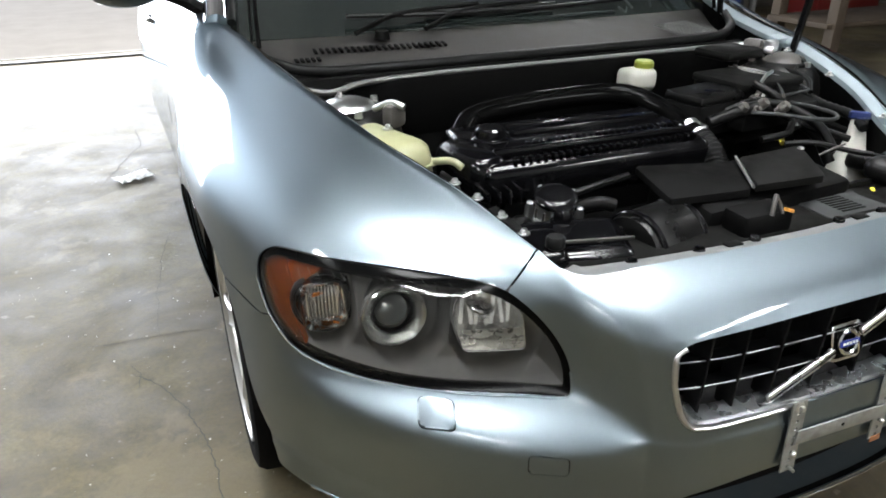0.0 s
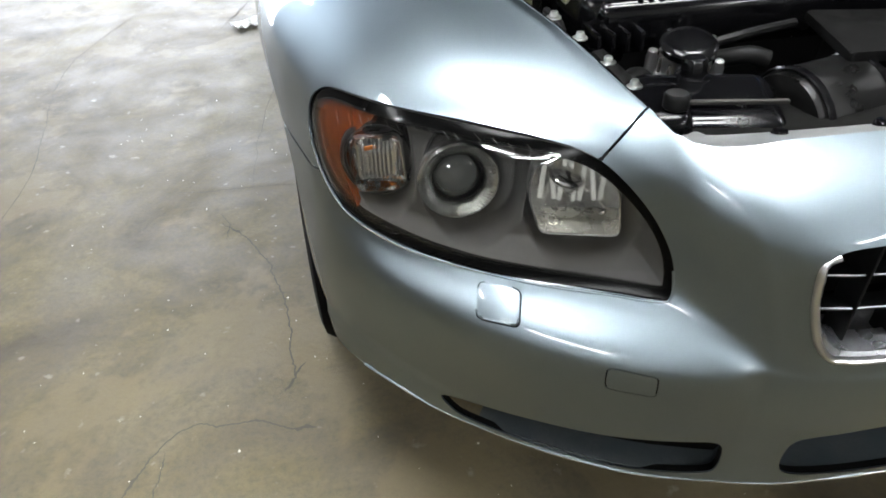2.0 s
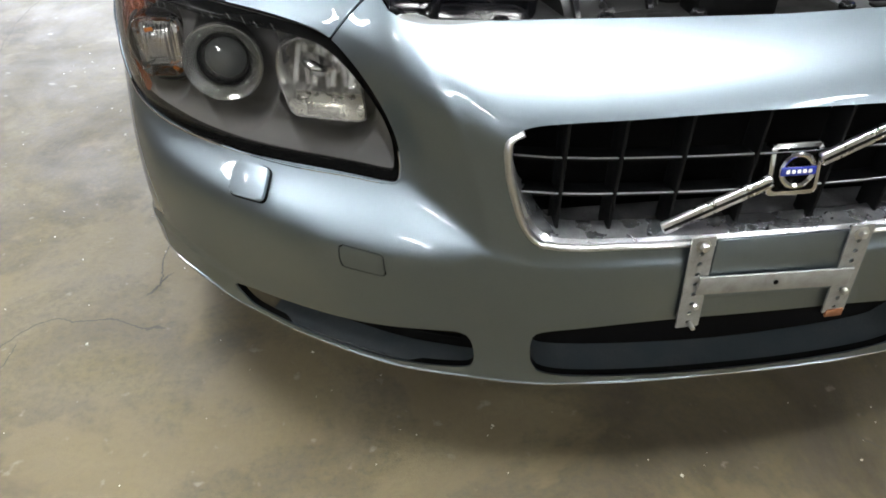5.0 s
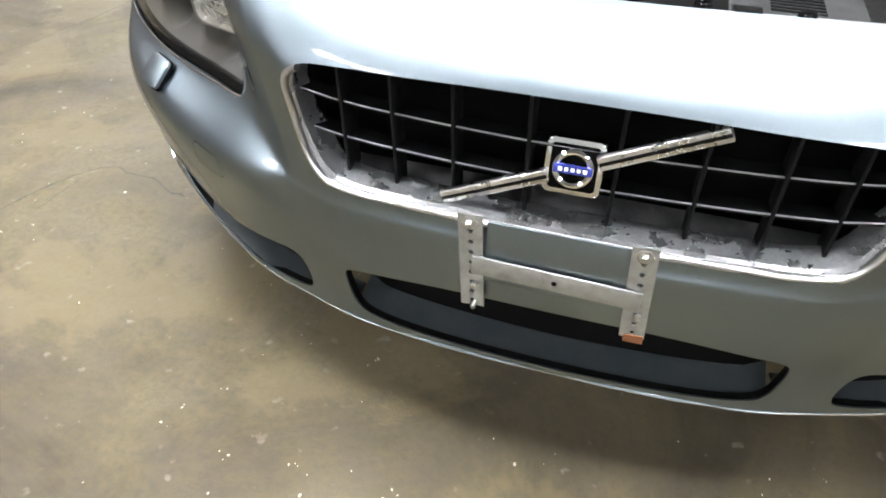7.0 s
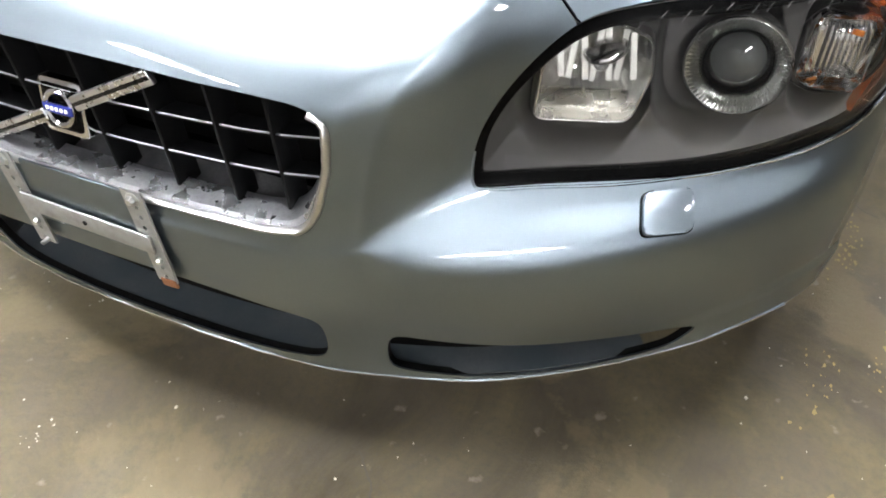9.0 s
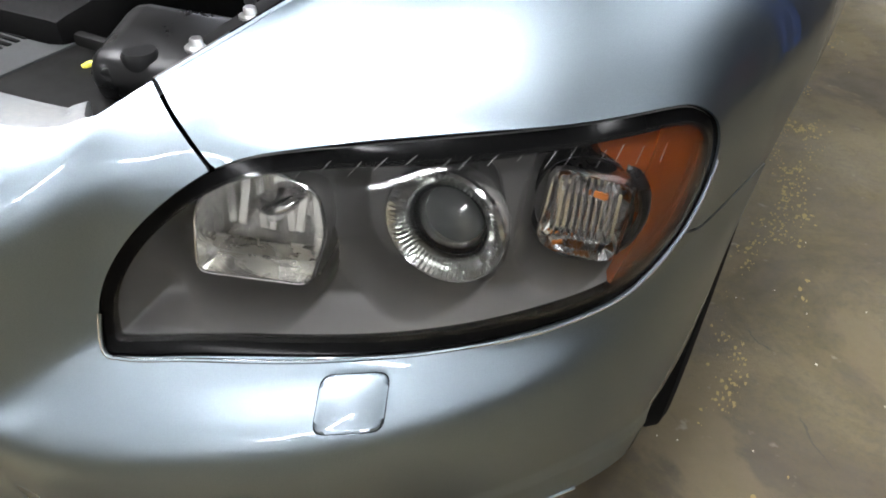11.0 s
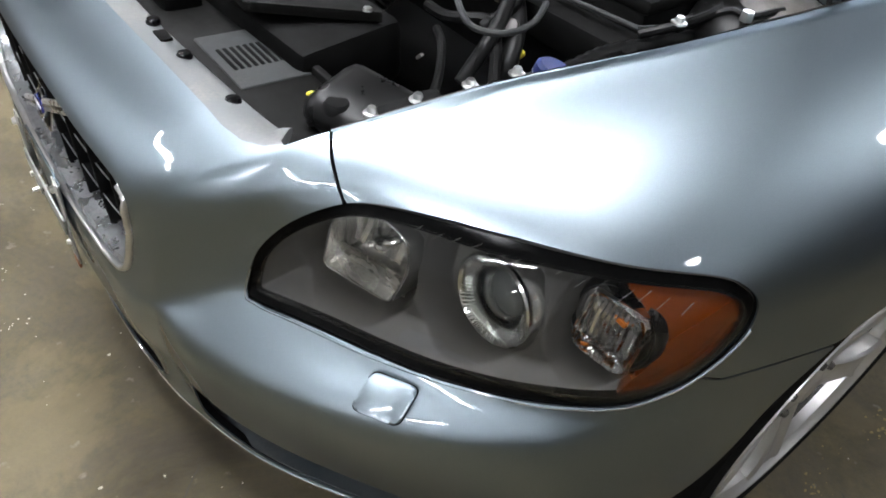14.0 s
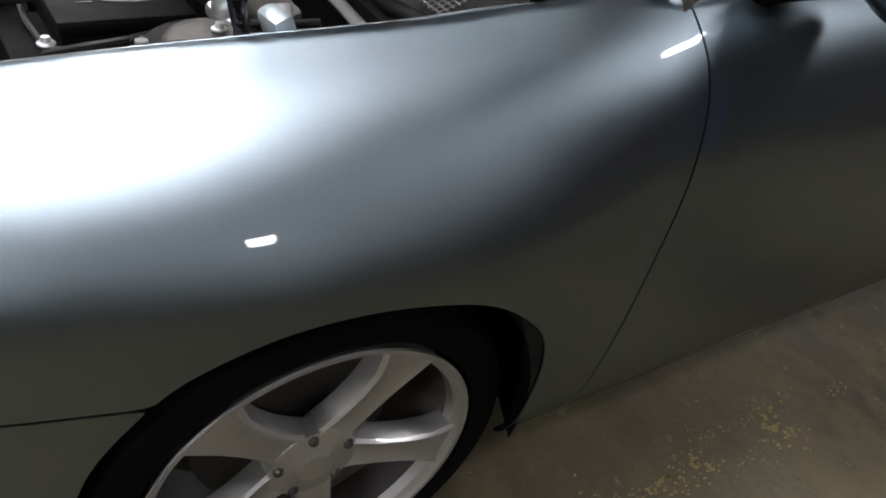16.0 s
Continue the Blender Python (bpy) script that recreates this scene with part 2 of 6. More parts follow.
def block(x, y, z, bevel=0.006, at=None, segments=2, bm=None):
    """A bevelled box of that size, its middle at the pose at."""
    bm = bm or bmesh.new()
    made = bmesh.ops.create_cube(bm, size=1)["verts"]
    bmesh.ops.scale(bm, vec=(x, y, z), verts=made)
    if bevel:
        edges = list({e for v in made for e in v.link_edges})
        out = bmesh.ops.bevel(bm, geom=edges, offset=min(bevel, 0.45 * min(x, y, z)), segments=segments, affect="EDGES", profile=0.5)
        made = list({v for f in out["faces"] for v in f.verts} | {v for v in made if v.is_valid})
    if at is not None:
        bmesh.ops.transform(bm, matrix=at, verts=made)
    return bm


def lathe(profile, steps=40, at=None, bm=None, closed=False):
    """Turns (radius, height) pairs about z."""
    bm = bm or bmesh.new()
    rings = []
    for r, h in profile:
        rings.append([bm.verts.new((r * math.cos(a), r * math.sin(a), h)) for a in (2 * math.pi * k / steps for k in range(steps))])
    pairs = list(zip(rings, rings[1:])) + ([(rings[-1], rings[0])] if closed else [])
    for a, b in pairs:
        for k in range(steps):
            bm.faces.new((a[k], a[(k + 1) % steps], b[(k + 1) % steps], b[k]))
    if not closed:
        for ring, r in ((rings[0], profile[0][0]), (rings[-1], profile[-1][0])):
            if r > 1e-5:
                bm.faces.new(ring if ring is rings[-1] else ring[::-1])
    if at is not None:
        bmesh.ops.transform(bm, matrix=at, verts=[v for ring in rings for v in ring])
    return bm


def smooth_path(points, steps=8):
    """A Catmull-Rom line through the points."""
    p = [Vector(q) for q in points]
    p = [2 * p[0] - p[1], *p, 2 * p[-1] - p[-2]]
    out = []
    for k in range(1, len(p) - 2):
        a, b, c, d = p[k - 1 : k + 3]
        for s in range(steps):
            f = s / steps
            out.append(0.5 * (2 * b + (c - a) * f + (2 * a - 5 * b + 4 * c - d) * f**2 + (3 * b - a - 3 * c + d) * f**3))
    return [*out, p[-2]]


def hose(points, radius, steps=8, sides=12, bm=None, ribs=0.0, flat=1.0):
    """A tube along a smooth line. ribs: how far every second ring swells."""
    bm = bm or bmesh.new()
    line = smooth_path(points, steps) if steps > 1 else [Vector(q) for q in points]
    rings, up = [], Vector((0.31, 0.17, 0.93))
    for k, q in enumerate(line):
        d = (line[min(k + 1, len(line) - 1)] - line[max(k - 1, 0)]).normalized()
        side = d.cross(up)
        side = side.normalized() if side.length > 1e-4 else Vector((1, 0, 0))
        up = side.cross(d).normalized()
        r = (radius[0] + (radius[1] - radius[0]) * k / (len(line) - 1) if isinstance(radius, tuple) else radius) * (1 + ribs * (k % 2))
        rings.append([bm.verts.new(q + r * (math.cos(a) * side + flat * math.sin(a) * up)) for a in (2 * math.pi * j / sides for j in range(sides))])
    for a, b in zip(rings, rings[1:]):
        for j in range(sides):
            bm.faces.new((a[j], a[(j + 1) % sides], b[(j + 1) % sides], b[j]))
    bm.faces.new(rings[0][::-1])
    bm.faces.new(rings[-1])
    return bm


def prism(outline, depth, at=None, bevel=0.0, bm=None):
    """A flat outline in x, y, made depth thick along -z."""
    bm = bm or bmesh.new()
    top = [bm.verts.new((x, y, 0)) for x, y in outline]
    low = [bm.verts.new((x, y, -depth)) for x, y in outline]
    face = bm.faces.new(top)
    bm.faces.new(low[::-1])
    n = len(top)
    for k in range(n):
        bm.faces.new((top[k], low[k], low[(k + 1) % n], top[(k + 1) % n]))
    made = top + low
    if bevel:
        out = bmesh.ops.bevel(bm, geom=list(face.edges), offset=bevel, segments=2, affect="EDGES", profile=0.5)
        made = list({v for f in out["faces"] for v in f.verts} | {v for v in made if v.is_valid})
    if at is not None:
        bmesh.ops.transform(bm, matrix=at, verts=made)
    bmesh.ops.recalc_face_normals(bm, faces=bm.faces)
    return bm


def rounded(points, radius=0.01, steps=4):
    """A closed outline with its corners rounded."""
    out, n = [], len(points)
    for k in range(n):
        a, b, c = (Vector(points[(k + d) % n]) for d in (-1, 0, 1))
        p, q = b + (a - b).normalized() * radius, b + (c - b).normalized() * radius
        for s in range(steps + 1):
            f = s / steps
            out.append(tuple((1 - f) ** 2 * p + 2 * f * (1 - f) * b + f**2 * q))
    return out


def flipped(bm):
    """A mirror image on the other side of the car."""
    other = bm.copy()
    bmesh.ops.scale(other, vec=(-1, 1, 1), verts=other.verts)
    bmesh.ops.reverse_faces(other, faces=other.faces)
    return other
# ---- the car's skin: sections from the bonnet opening down to the sill, set round the car ----
# Each section runs: inside the bonnet line, bonnet line, upper flank, lamp top, lamp foot, shelf, bumper middle, duct top, duct foot, lip, underside.
S00 = [(0, 0.2, 0.772), (0, 0.09, 0.731), (0, .024, .704), (0, -.018, .668), (0, -.030, .492), (0, -.037, .460), (0, -.035, .39), (0, -.025, .335), (0, -.008, .245), (0, .002, .212), (0, .06, .195)]
S01 = [(0.19, 0.2, 0.773), (0.2, 0.094, 0.733), (.20, .030, .7065), (.20, -.014, .664), (.205, -.025, .494), (.21, -.031, .460), (.21, -.028, .39), (.21, -.018, .335), (.21, -.001, .247), (.21, .008, .214), (.21, .068, .197)]
S02 = [(0.31, 0.205, 0.775), (0.35, 0.100, 0.738), (.352, .040, .7030), (.330, -.003, .662), (.305, -.017, .496), (.305, -.021, .462), (.305, -.017, .39), (.30, -.006, .335), (.30, .010, .250), (.30, .018, .217), (.30, .078, .20)]
S03 = [(0.385, 0.225, 0.778), (0.452, 0.130, 0.745), (.446, .076, .7125), (.403, .022, .661), (.364, -.001, .505), (.367, -.005, .477), (.366, -.002, .41), (.355, .012, .33), (.352, .022, .252), (.350, .028, .221), (.345, .088, .203)]
S04 = [(0.405, 0.255, 0.781), (0.466, 0.155, 0.749), (.480, .112, .721), (.450, .062, .663), (.423, .043, .536), (.420, .003, .488), (.418, .004, .42), (.410, .026, .315), (.408, .038, .252), (.406, .045, .222), (.40, .105, .204)]
S05 = [(0.42, 0.295, 0.785), (0.477, 0.186, 0.752), (.498, .148, .727), (.488, .112, .664), (.476, .090, .556), (.484, .030, .492), (.484, .026, .425), (.474, .050, .308), (.472, .062, .252), (.468, .068, .222), (.46, .13, .204)]
S06 = [(0.46, 0.42, 0.803), (0.532, 0.357, 0.786), (.573, .275, .757), (.597, .193, .715), (.581, .152, .554), (.590, .087, .498), (.590, .080, .42), (.570, .106, .304), (.568, .116, .252), (.562, .122, .220), (.55, .18, .202)]
S07 = [(0.54, 0.6, 0.852), (0.617, 0.547, 0.833), (.668, .41, .793), (.697, .246, .734), (.695, .220, .558), (.705, .168, .503), (.705, .164, .42), (.685, .188, .302), (.682, .196, .252), (.676, .202, .217), (.66, .26, .20)]
S08 = [(0.58, 0.7, 0.878), (0.655, 0.667, 0.857), (.734, .52, .8065), (.790, .338, .737), (.793, .303, .566), (.802, .272, .507), (.804, .264, .42), (.788, .276, .308), (.783, .280, .252), (.776, .284, .212), (.755, .34, .195)]
S09 = [(0.61, 0.81, 0.898), (0.685, 0.787, 0.875), (.787, .64, .820), (.842, .452, .732), (.851, .404, .600), (.861, .386, .515), (.867, .380, .42), (.864, .378, .33), (.857, .378, .25), (.848, .378, .203), (.82, .40, .188)]
S10 = [(0.63, 0.91, 0.912), (0.707, 0.887, 0.888), (.822, .76, .8335), (.879, .61, .731), (.893, .575, .60), (.899, .55, .515), (.901, .54, .42), (.898, .53, .33), (.892, .52, .25), (.880, .52, .20), (.85, .53, .185)]
S11 = [(0.645, 1, 0.925), (0.723, 0.978, 0.899), (.848, .90, .849), (.9035, .81, .736), (.917, .80, .60), (.923, .79, .515), (.925, .78, .42), (.922, .78, .33), (.915, .78, .25), (.900, .78, .20), (.87, .78, .185)]
S12 = [(0.67, 1.13, 0.945), (0.749, 1.118, 0.921), (.867, 1.08, .8695), (.918, 1.05, .745), (.930, 1.05, .60), (.935, 1.05, .515), (.934, 1.05, .42), (.927, 1.05, .33), (.917, 1.05, .25), (.900, 1.05, .20), (.87, 1.05, .185)]
S13 = [(0.73, 1.34, 0.985), (0.808, 1.33, 0.957), (.890, 1.32, .897), (.925, 1.31, .77), (.934, 1.31, .62), (.938, 1.31, .52), (.935, 1.31, .42), (.925, 1.31, .32), (.912, 1.31, .24), (.89, 1.31, .195), (.86, 1.31, .18)]
S14 = [(0.77, 1.8, 0.985), (0.812, 1.8, 0.967), (.884, 1.80, .905), (.922, 1.80, .78), (.932, 1.80, .63), (.936, 1.80, .52), (.933, 1.80, .42), (.920, 1.80, .32), (.925, 1.80, .23), (.90, 1.80, .19), (.86, 1.80, .18)]
S15 = [(0.76, 2.55, 1), (0.803, 2.55, 0.984), (.878, 2.55, .90), (.916, 2.55, .78), (.930, 2.55, .64), (.934, 2.55, .52), (.930, 2.55, .42), (.918, 2.55, .32), (.922, 2.55, .23), (.90, 2.55, .19), (.86, 2.55, .18)]
S16 = [(0.71, 3.45, 1), (0.754, 3.45, 0.984), (.850, 3.45, .92), (.905, 3.45, .80), (.925, 3.45, .66), (.930, 3.45, .52), (.926, 3.45, .42), (.915, 3.45, .32), (.90, 3.45, .25), (.88, 3.45, .21), (.84, 3.45, .20)]
S17 = [(0.57, 4.17, 0.98), (0.612, 4.205, 0.963), (.70, 4.26, .90), (.74, 4.28, .80), (.76, 4.32, .66), (.76, 4.36, .52), (.75, 4.36, .42), (.74, 4.34, .32), (.73, 4.30, .25), (.70, 4.26, .21), (.66, 4.2, .20)]
S18 = [(0, 4.34, 0.98), (0, 4.395, 0.963), (0, 4.46, .90), (0, 4.48, .80), (0, 4.50, .66), (0, 4.54, .52), (0, 4.54, .42), (0, 4.52, .32), (0, 4.48, .25), (0, 4.44, .21), (0, 4.38, .20)]
def with_fold(s, bulge):
    """Adds the soft fold that runs just below the bonnet line."""
    b, c = np.array(s[1]), np.array(s[2])
    along, out = (c - b) / np.linalg.norm(c - b), np.array((0.45, 0, 0.9) if b[0] > .46 else (0, -.3, .95))
    k = b + min(.034, .45 * np.linalg.norm(c - b)) * along + bulge * out
    return [s[0], s[1], tuple(k), *s[2:]]


half = [S00, S01, S02, S03, S04, S05, S06, S07, S08, S09, S10, S11, S12, S13, S14, S15, S16, S17, S18]
BULGE = (.0022, .0022, .0022, .0030, .0055, .0065, .005, .006, .006, .006, .006, .006, .005, .004, .003, .003, .003, 0, 0)
half = np.array([with_fold(s, f) for s, f in zip(half, BULGE)], float)
U_STEPS = (14, 12, 18, 14, 12, 26, 26, 20, 22, 18, 18, 22, 22, 16, 14, 14, 14, 10)
V_STEPS = (12, 9, 11, 14, 26, 14, 10, 14, 10, 6, 5)


def spline(points, knots, where):
    """A smooth line with steady bending through points (first axis) at the knots, read at where."""
    n, h = len(knots), np.diff(knots)
    flat = points.reshape(n, -1)
    d = np.diff(flat, axis=0) / h[:, None]
    lhs, rhs = np.eye(n), np.zeros_like(flat)
    for k in range(1, n - 1):
        lhs[k, k - 1 : k + 2] = h[k - 1], 2 * (h[k - 1] + h[k]), h[k]
        rhs[k] = 6 * (d[k] - d[k - 1])
    m = np.linalg.solve(lhs, rhs)
    k = np.clip(np.searchsorted(knots, where, side="right") - 1, 0, n - 2)
    a, b, hh = (knots[k + 1] - where)[:, None], (where - knots[k])[:, None], h[k][:, None]
    out = m[k] * a**3 / (6 * hh) + m[k + 1] * b**3 / (6 * hh) + (flat[k] / hh - m[k] * hh / 6) * a + (flat[k + 1] / hh - m[k + 1] * hh / 6) * b
    return out.reshape(-1, *points.shape[1:])


def knots_of(grid, axis):
    step = np.linalg.norm(np.diff(grid, axis=axis), axis=-1).mean(1 - axis)
    return np.r_[0, np.cumsum(np.sqrt(step * step.mean()))]


whole = np.concatenate([half[:0:-1] * [-1, 1, 1], half])
uk, vk = knots_of(whole, 0), knots_of(whole, 1)
steps_u = U_STEPS[::-1] + U_STEPS
uu = np.concatenate([np.linspace(uk[k], uk[k + 1], s, endpoint=False) for k, s in enumerate(steps_u)] + [uk[-1:]])
vv = np.concatenate([np.linspace(vk[k], vk[k + 1], s, endpoint=False) for k, s in enumerate(V_STEPS)] + [vk[-1:]])
# the nose and each wing are drawn on their own and meet in a crease at the fourth section
count = len(half) - 1
runs = ((0, count - 3), (count - 3, count + 3), (count + 3, 2 * count))
drawn = np.concatenate([spline(whole[a : c + 1], uk[a : c + 1], uu[(uu >= uk[a]) & ((uu < uk[c]) | (c == 2 * count))]) for a, c in runs])
skin = spline(np.swapaxes(drawn, 0, 1).copy(), vk, vv)
rows_n, cols_n = skin.shape[:2]


def blurred(g, rounds):
    for _ in range(rounds):
        c = g.copy()
        c[1:-1, 1:-1] = 0.5 * g[1:-1, 1:-1] + 0.125 * (g[:-2, 1:-1] + g[2:, 1:-1] + g[1:-1, :-2] + g[1:-1, 2:])
        g = c
    return g


def ease(x, lo, hi):
    f = np.clip((x - lo) / (hi - lo), 0, 1)
    return f * f * (3 - 2 * f)


# fair the nose and each wing on its own, which keeps the crease between them, and leave the shelf under the lamps
def faired(g, rounds):
    soft = blurred(g, rounds)
    return soft + blurred(g - soft, rounds)


mid, edge = sum(U_STEPS), sum(U_STEPS[:3])
panels = [(0, mid - edge + 1), (mid - edge, mid + edge + 1), (mid + edge, cols_n)]
fair = skin.copy()
for k, (lo, hi) in enumerate(panels):
    fair[:, lo:hi] = faired(skin[:, lo:hi], 80 if k == 1 else 600)
gx, gy, gz = np.abs(skin[..., 0]), skin[..., 1], skin[..., 2]
wing = np.maximum(ease(gx * .75 + gy * .66, .42, .50) * ease(gz, .55, .62), ease(gy, .38, .46))
nose = ease(gz, .50, .58)
how = wing
how[:, panels[1][0] : panels[1][1]] = nose[:, panels[1][0] : panels[1][1]]
how = how[..., None]
skin = blurred(skin * (1 - how) + fair * how, 5)
# the crease fades out towards the bonnet corner
top = ease(skin[..., 2], .708, .730) * ease(np.abs(skin[..., 0]), .34, .40) * ease(-skin[..., 1], -.34, -.24)
skin = skin + top[..., None] * (blurred(skin, 140) - skin)
# the nose rolls over in one even curve from the bonnet line to the grille
def rolled(p, q, tp, tq, count):
    """An even curve from p to q that leaves and arrives along tp and tq."""
    f = np.linspace(0, 1, count)[:, None, None]
    reach = np.linalg.norm(q - p, axis=-1, keepdims=True)
    return (2 * f**3 - 3 * f**2 + 1) * p + (f**3 - 2 * f**2 + f) * reach * tp + (3 * f**2 - 2 * f**3) * q + (f**3 - f**2) * reach * tq


r0, r1, r2 = V_STEPS[0], sum(V_STEPS[:4]), sum(V_STEPS[:4]) + 14
lead, turn_in = np.array([0, -.945, -.327]), np.array([0, -.56, -.83])
sink = skin[r2 + 1] - skin[r2 - 1]
sink = sink / np.linalg.norm(sink, axis=-1, keepdims=True)
even = skin.copy()
even[r0 : r1 + 1] = rolled(skin[r0], skin[r1], lead, turn_in, r1 - r0 + 1)
even[r1 : r2 + 1] = rolled(skin[r1], skin[r2], turn_in, sink, r2 - r1 + 1)
across = np.abs(np.arange(cols_n) - mid) / edge
skin = skin + (1 - ease(across, .62, 1.0))[None, :, None] * (even - skin)
# its corner beside the lamp rolls as evenly
def course(row):
    d = skin[row + 2] - skin[row - 2]
    return d / np.linalg.norm(d, axis=-1, keepdims=True)


even = skin.copy()
even[r0 : r1 + 3] = rolled(skin[r0], skin[r1 + 2], course(r0), course(r1 + 2), r1 - r0 + 3)
skin = skin + (ease(across, .62, .95) * (1 - ease(across, 1.30, 1.75)))[None, :, None] * (even - skin)
def inside(outline, px, py):
    """How far points lie inside a closed outline (outside: minus)."""
    p = np.array(outline, float)
    q = np.roll(p, -1, axis=0)
    pts = np.stack([px, py], -1)
    best, flag = np.full(len(pts), 1e9), np.zeros(len(pts), bool)
    for a, b in zip(p, q):
        e = b - a
        s = np.clip(((pts - a) @ e) / (e @ e + 1e-12), 0, 1)
        best = np.minimum(best, ((pts - a - s[:, None] * e) ** 2).sum(1))
        hit = (a[1] > pts[:, 1]) != (b[1] > pts[:, 1])
        with np.errstate(divide="ignore", invalid="ignore"):
            flag ^= hit & (pts[:, 0] < (b[0] - a[0]) * (pts[:, 1] - a[1]) / (b[1] - a[1]) + a[0])
    return np.where(flag, 1, -1) * np.sqrt(best)


OPENING = [(0, .087), (.20, .092), (.33, .094), (.39, .096), (.425, .102), (.448, .115), (.462, .135), (.474, .181), (.525, .36), (.610, .55), (.648, .67), (.678, .79), (.700, .89), (.716, .98), (.742, 1.12), (.802, 1.33), (.803, 1.80), (.795, 2.55), (.745, 3.45), (.602, 4.19), (0, 4.37)]
# a sharp fold runs along each wing just outside the bonnet line
plan = -inside(OPENING + [(-x, y) for x, y in OPENING[-2:0:-1]], skin[..., 0].ravel(), skin[..., 1].ravel()).reshape(rows_n, cols_n)
gx, gy, gz = np.abs(skin[..., 0]), skin[..., 1], skin[..., 2]
tent = np.where(plan < .017, np.clip(plan + .004, 0, 1) / .021, np.exp(-((plan - .017) / .030)))
tent = tent * (plan > -.004) * (plan < .16) * ease(gx, .47, .55) * ease(gy, .22, .40) * (1 - ease(gy, 1.36, 1.6)) * (gz > .70)
skin = skin + (.0068 * tent)[..., None] * np.stack([np.sign(skin[..., 0]) * .35, np.zeros_like(gx), .93 * np.ones_like(gx)], -1)
# the wings flare out over the front wheels
gx, gy, gz = np.abs(skin[..., 0]), skin[..., 1], skin[..., 2]
flare = .024 * ease(gy, .46, .80) * (1 - ease(gy, 1.0, 1.34)) * ease(gz, .31, .58) * (1 - ease(gz, .68, .84))
flare = flare + .032 * ease(gy, 1.7, 2.7) * (1 - ease(gy, 3.6, 4.2)) * ease(gz, .25, .5) * (1 - ease(gz, .75, .95))
# a low spoiler edge swells out below a soft ridge at each corner of the bumper
ridge = np.interp(gx, [.70, .76, .81, .845, .875, .92], [.308, .332, .350, .352, .340, .32])
flare = flare + .0055 * ease(ridge - gz, -.004, .012) * ease(gx, .67, .76) * (1 - ease(gy, .46, .60))
skin = skin + flare[..., None] * np.stack([np.sign(skin[..., 0]) * .9, -.35 * (gy < .6) * np.ones_like(gx), np.zeros_like(gx)], -1)
facing = np.cross(np.gradient(skin, axis=1), np.gradient(skin, axis=0))
facing /= np.linalg.norm(facing, axis=-1, keepdims=True) + 1e-12
facing *= np.sign(np.median((facing * (skin - np.array([0, 2.0, 0.5]))).sum(-1)))
SKIN, FACING = skin.reshape(-1, 3), facing.reshape(-1, 3)
idx = np.arange(rows_n * cols_n).reshape(rows_n, cols_n)
QUADS = np.stack([idx[:-1, :-1], idx[1:, :-1], idx[1:, 1:], idx[:-1, 1:]], -1).reshape(-1, 4)
first = QUADS[len(QUADS) // 3]
if np.dot(np.cross(SKIN[first[1]] - SKIN[first[0]], SKIN[first[2]] - SKIN[first[0]]), FACING[first[0]]) < 0:
    QUADS = QUADS[:, ::-1].copy()
AX, SY, SZ = np.abs(SKIN[:, 0]), SKIN[:, 1], SKIN[:, 2]
ALONG = 0.75 * AX + 0.66 * SY


def closed_curve(points, steps=10):
    p = np.array(points, float)
    n = len(p)
    out = []
    for k in range(n):
        a, b, c, d = p[k - 1], p[k], p[(k + 1) % n], p[(k + 2) % n]
        for s in range(steps):
            f = s / steps
            out.append(0.5 * (2 * b + (c - a) * f + (2 * a - 5 * b + 4 * c - d) * f**2 + (3 * b - a - 3 * c + d) * f**3))
    return out


def cut(keep, offset=0.0, flange=0.012, quads=QUADS):
    """The part of the skin where keep is above nought, with its edges turned inwards."""
    on = keep >= 0
    count = on[quads].sum(1)
    verts, normals, index, faces = [], [], {}, []

    def vertex(a, b=None):
        key = a if b is None else (min(a, b), max(a, b))
        if key not in index:
            if b is None:
                p, n = SKIN[a], FACING[a]
            else:
                f = keep[a] / (keep[a] - keep[b])
                p, n = SKIN[a] + f * (SKIN[b] - SKIN[a]), FACING[a] + f * (FACING[b] - FACING[a])
            index[key] = len(verts)
            verts.append(p + offset * n)
            normals.append(n)
        return index[key]

    for q in quads[count == 4]:
        faces.append([vertex(v) for v in q])
    for q in quads[(count > 0) & (count < 4)]:
        f = []
        for k in range(4):
            a, b = q[k], q[(k + 1) % 4]
            if on[a]:
                f.append(vertex(a))
            if on[a] != on[b]:
                f.append(vertex(a, b) if on[a] else vertex(b, a))
        f = [v for k, v in enumerate(f) if v != f[k - 1]]
        if len(f) > 2:
            faces.append(f)
    if flange:
        edges = {}
        for f in faces:
            for a, b in zip(f, f[1:] + f[:1]):
                edges[(a, b)] = True
        turned, mid_v, low, high = [], {}, {}, {}
        for a, b in [e for e in edges if (e[1], e[0]) not in edges]:
            for v in (a, b):
                if v not in low:
                    p, n = np.array(verts[v]), np.array(normals[v])
                    high[v] = len(verts)
                    verts.append(p)
                    mid_v[v] = len(verts)
                    verts.append(p - min(.0025, flange / 2) * n)
                    low[v] = len(verts)
                    verts.append(p - flange * n)
            faces.append([high[b], high[a], mid_v[a], mid_v[b]])
            turned.append(len(faces))
            faces.append([mid_v[b], mid_v[a], low[a], low[b]])
    me = bpy.data.meshes.new("skin")
    me.from_pydata([tuple(v) for v in verts], [], faces)
    if flange:
        for k in turned:
            me.polygons[k].material_index = 1
    bm = bmesh.new()
    bm.from_mesh(me)
    bpy.data.meshes.remove(me)
    return bm


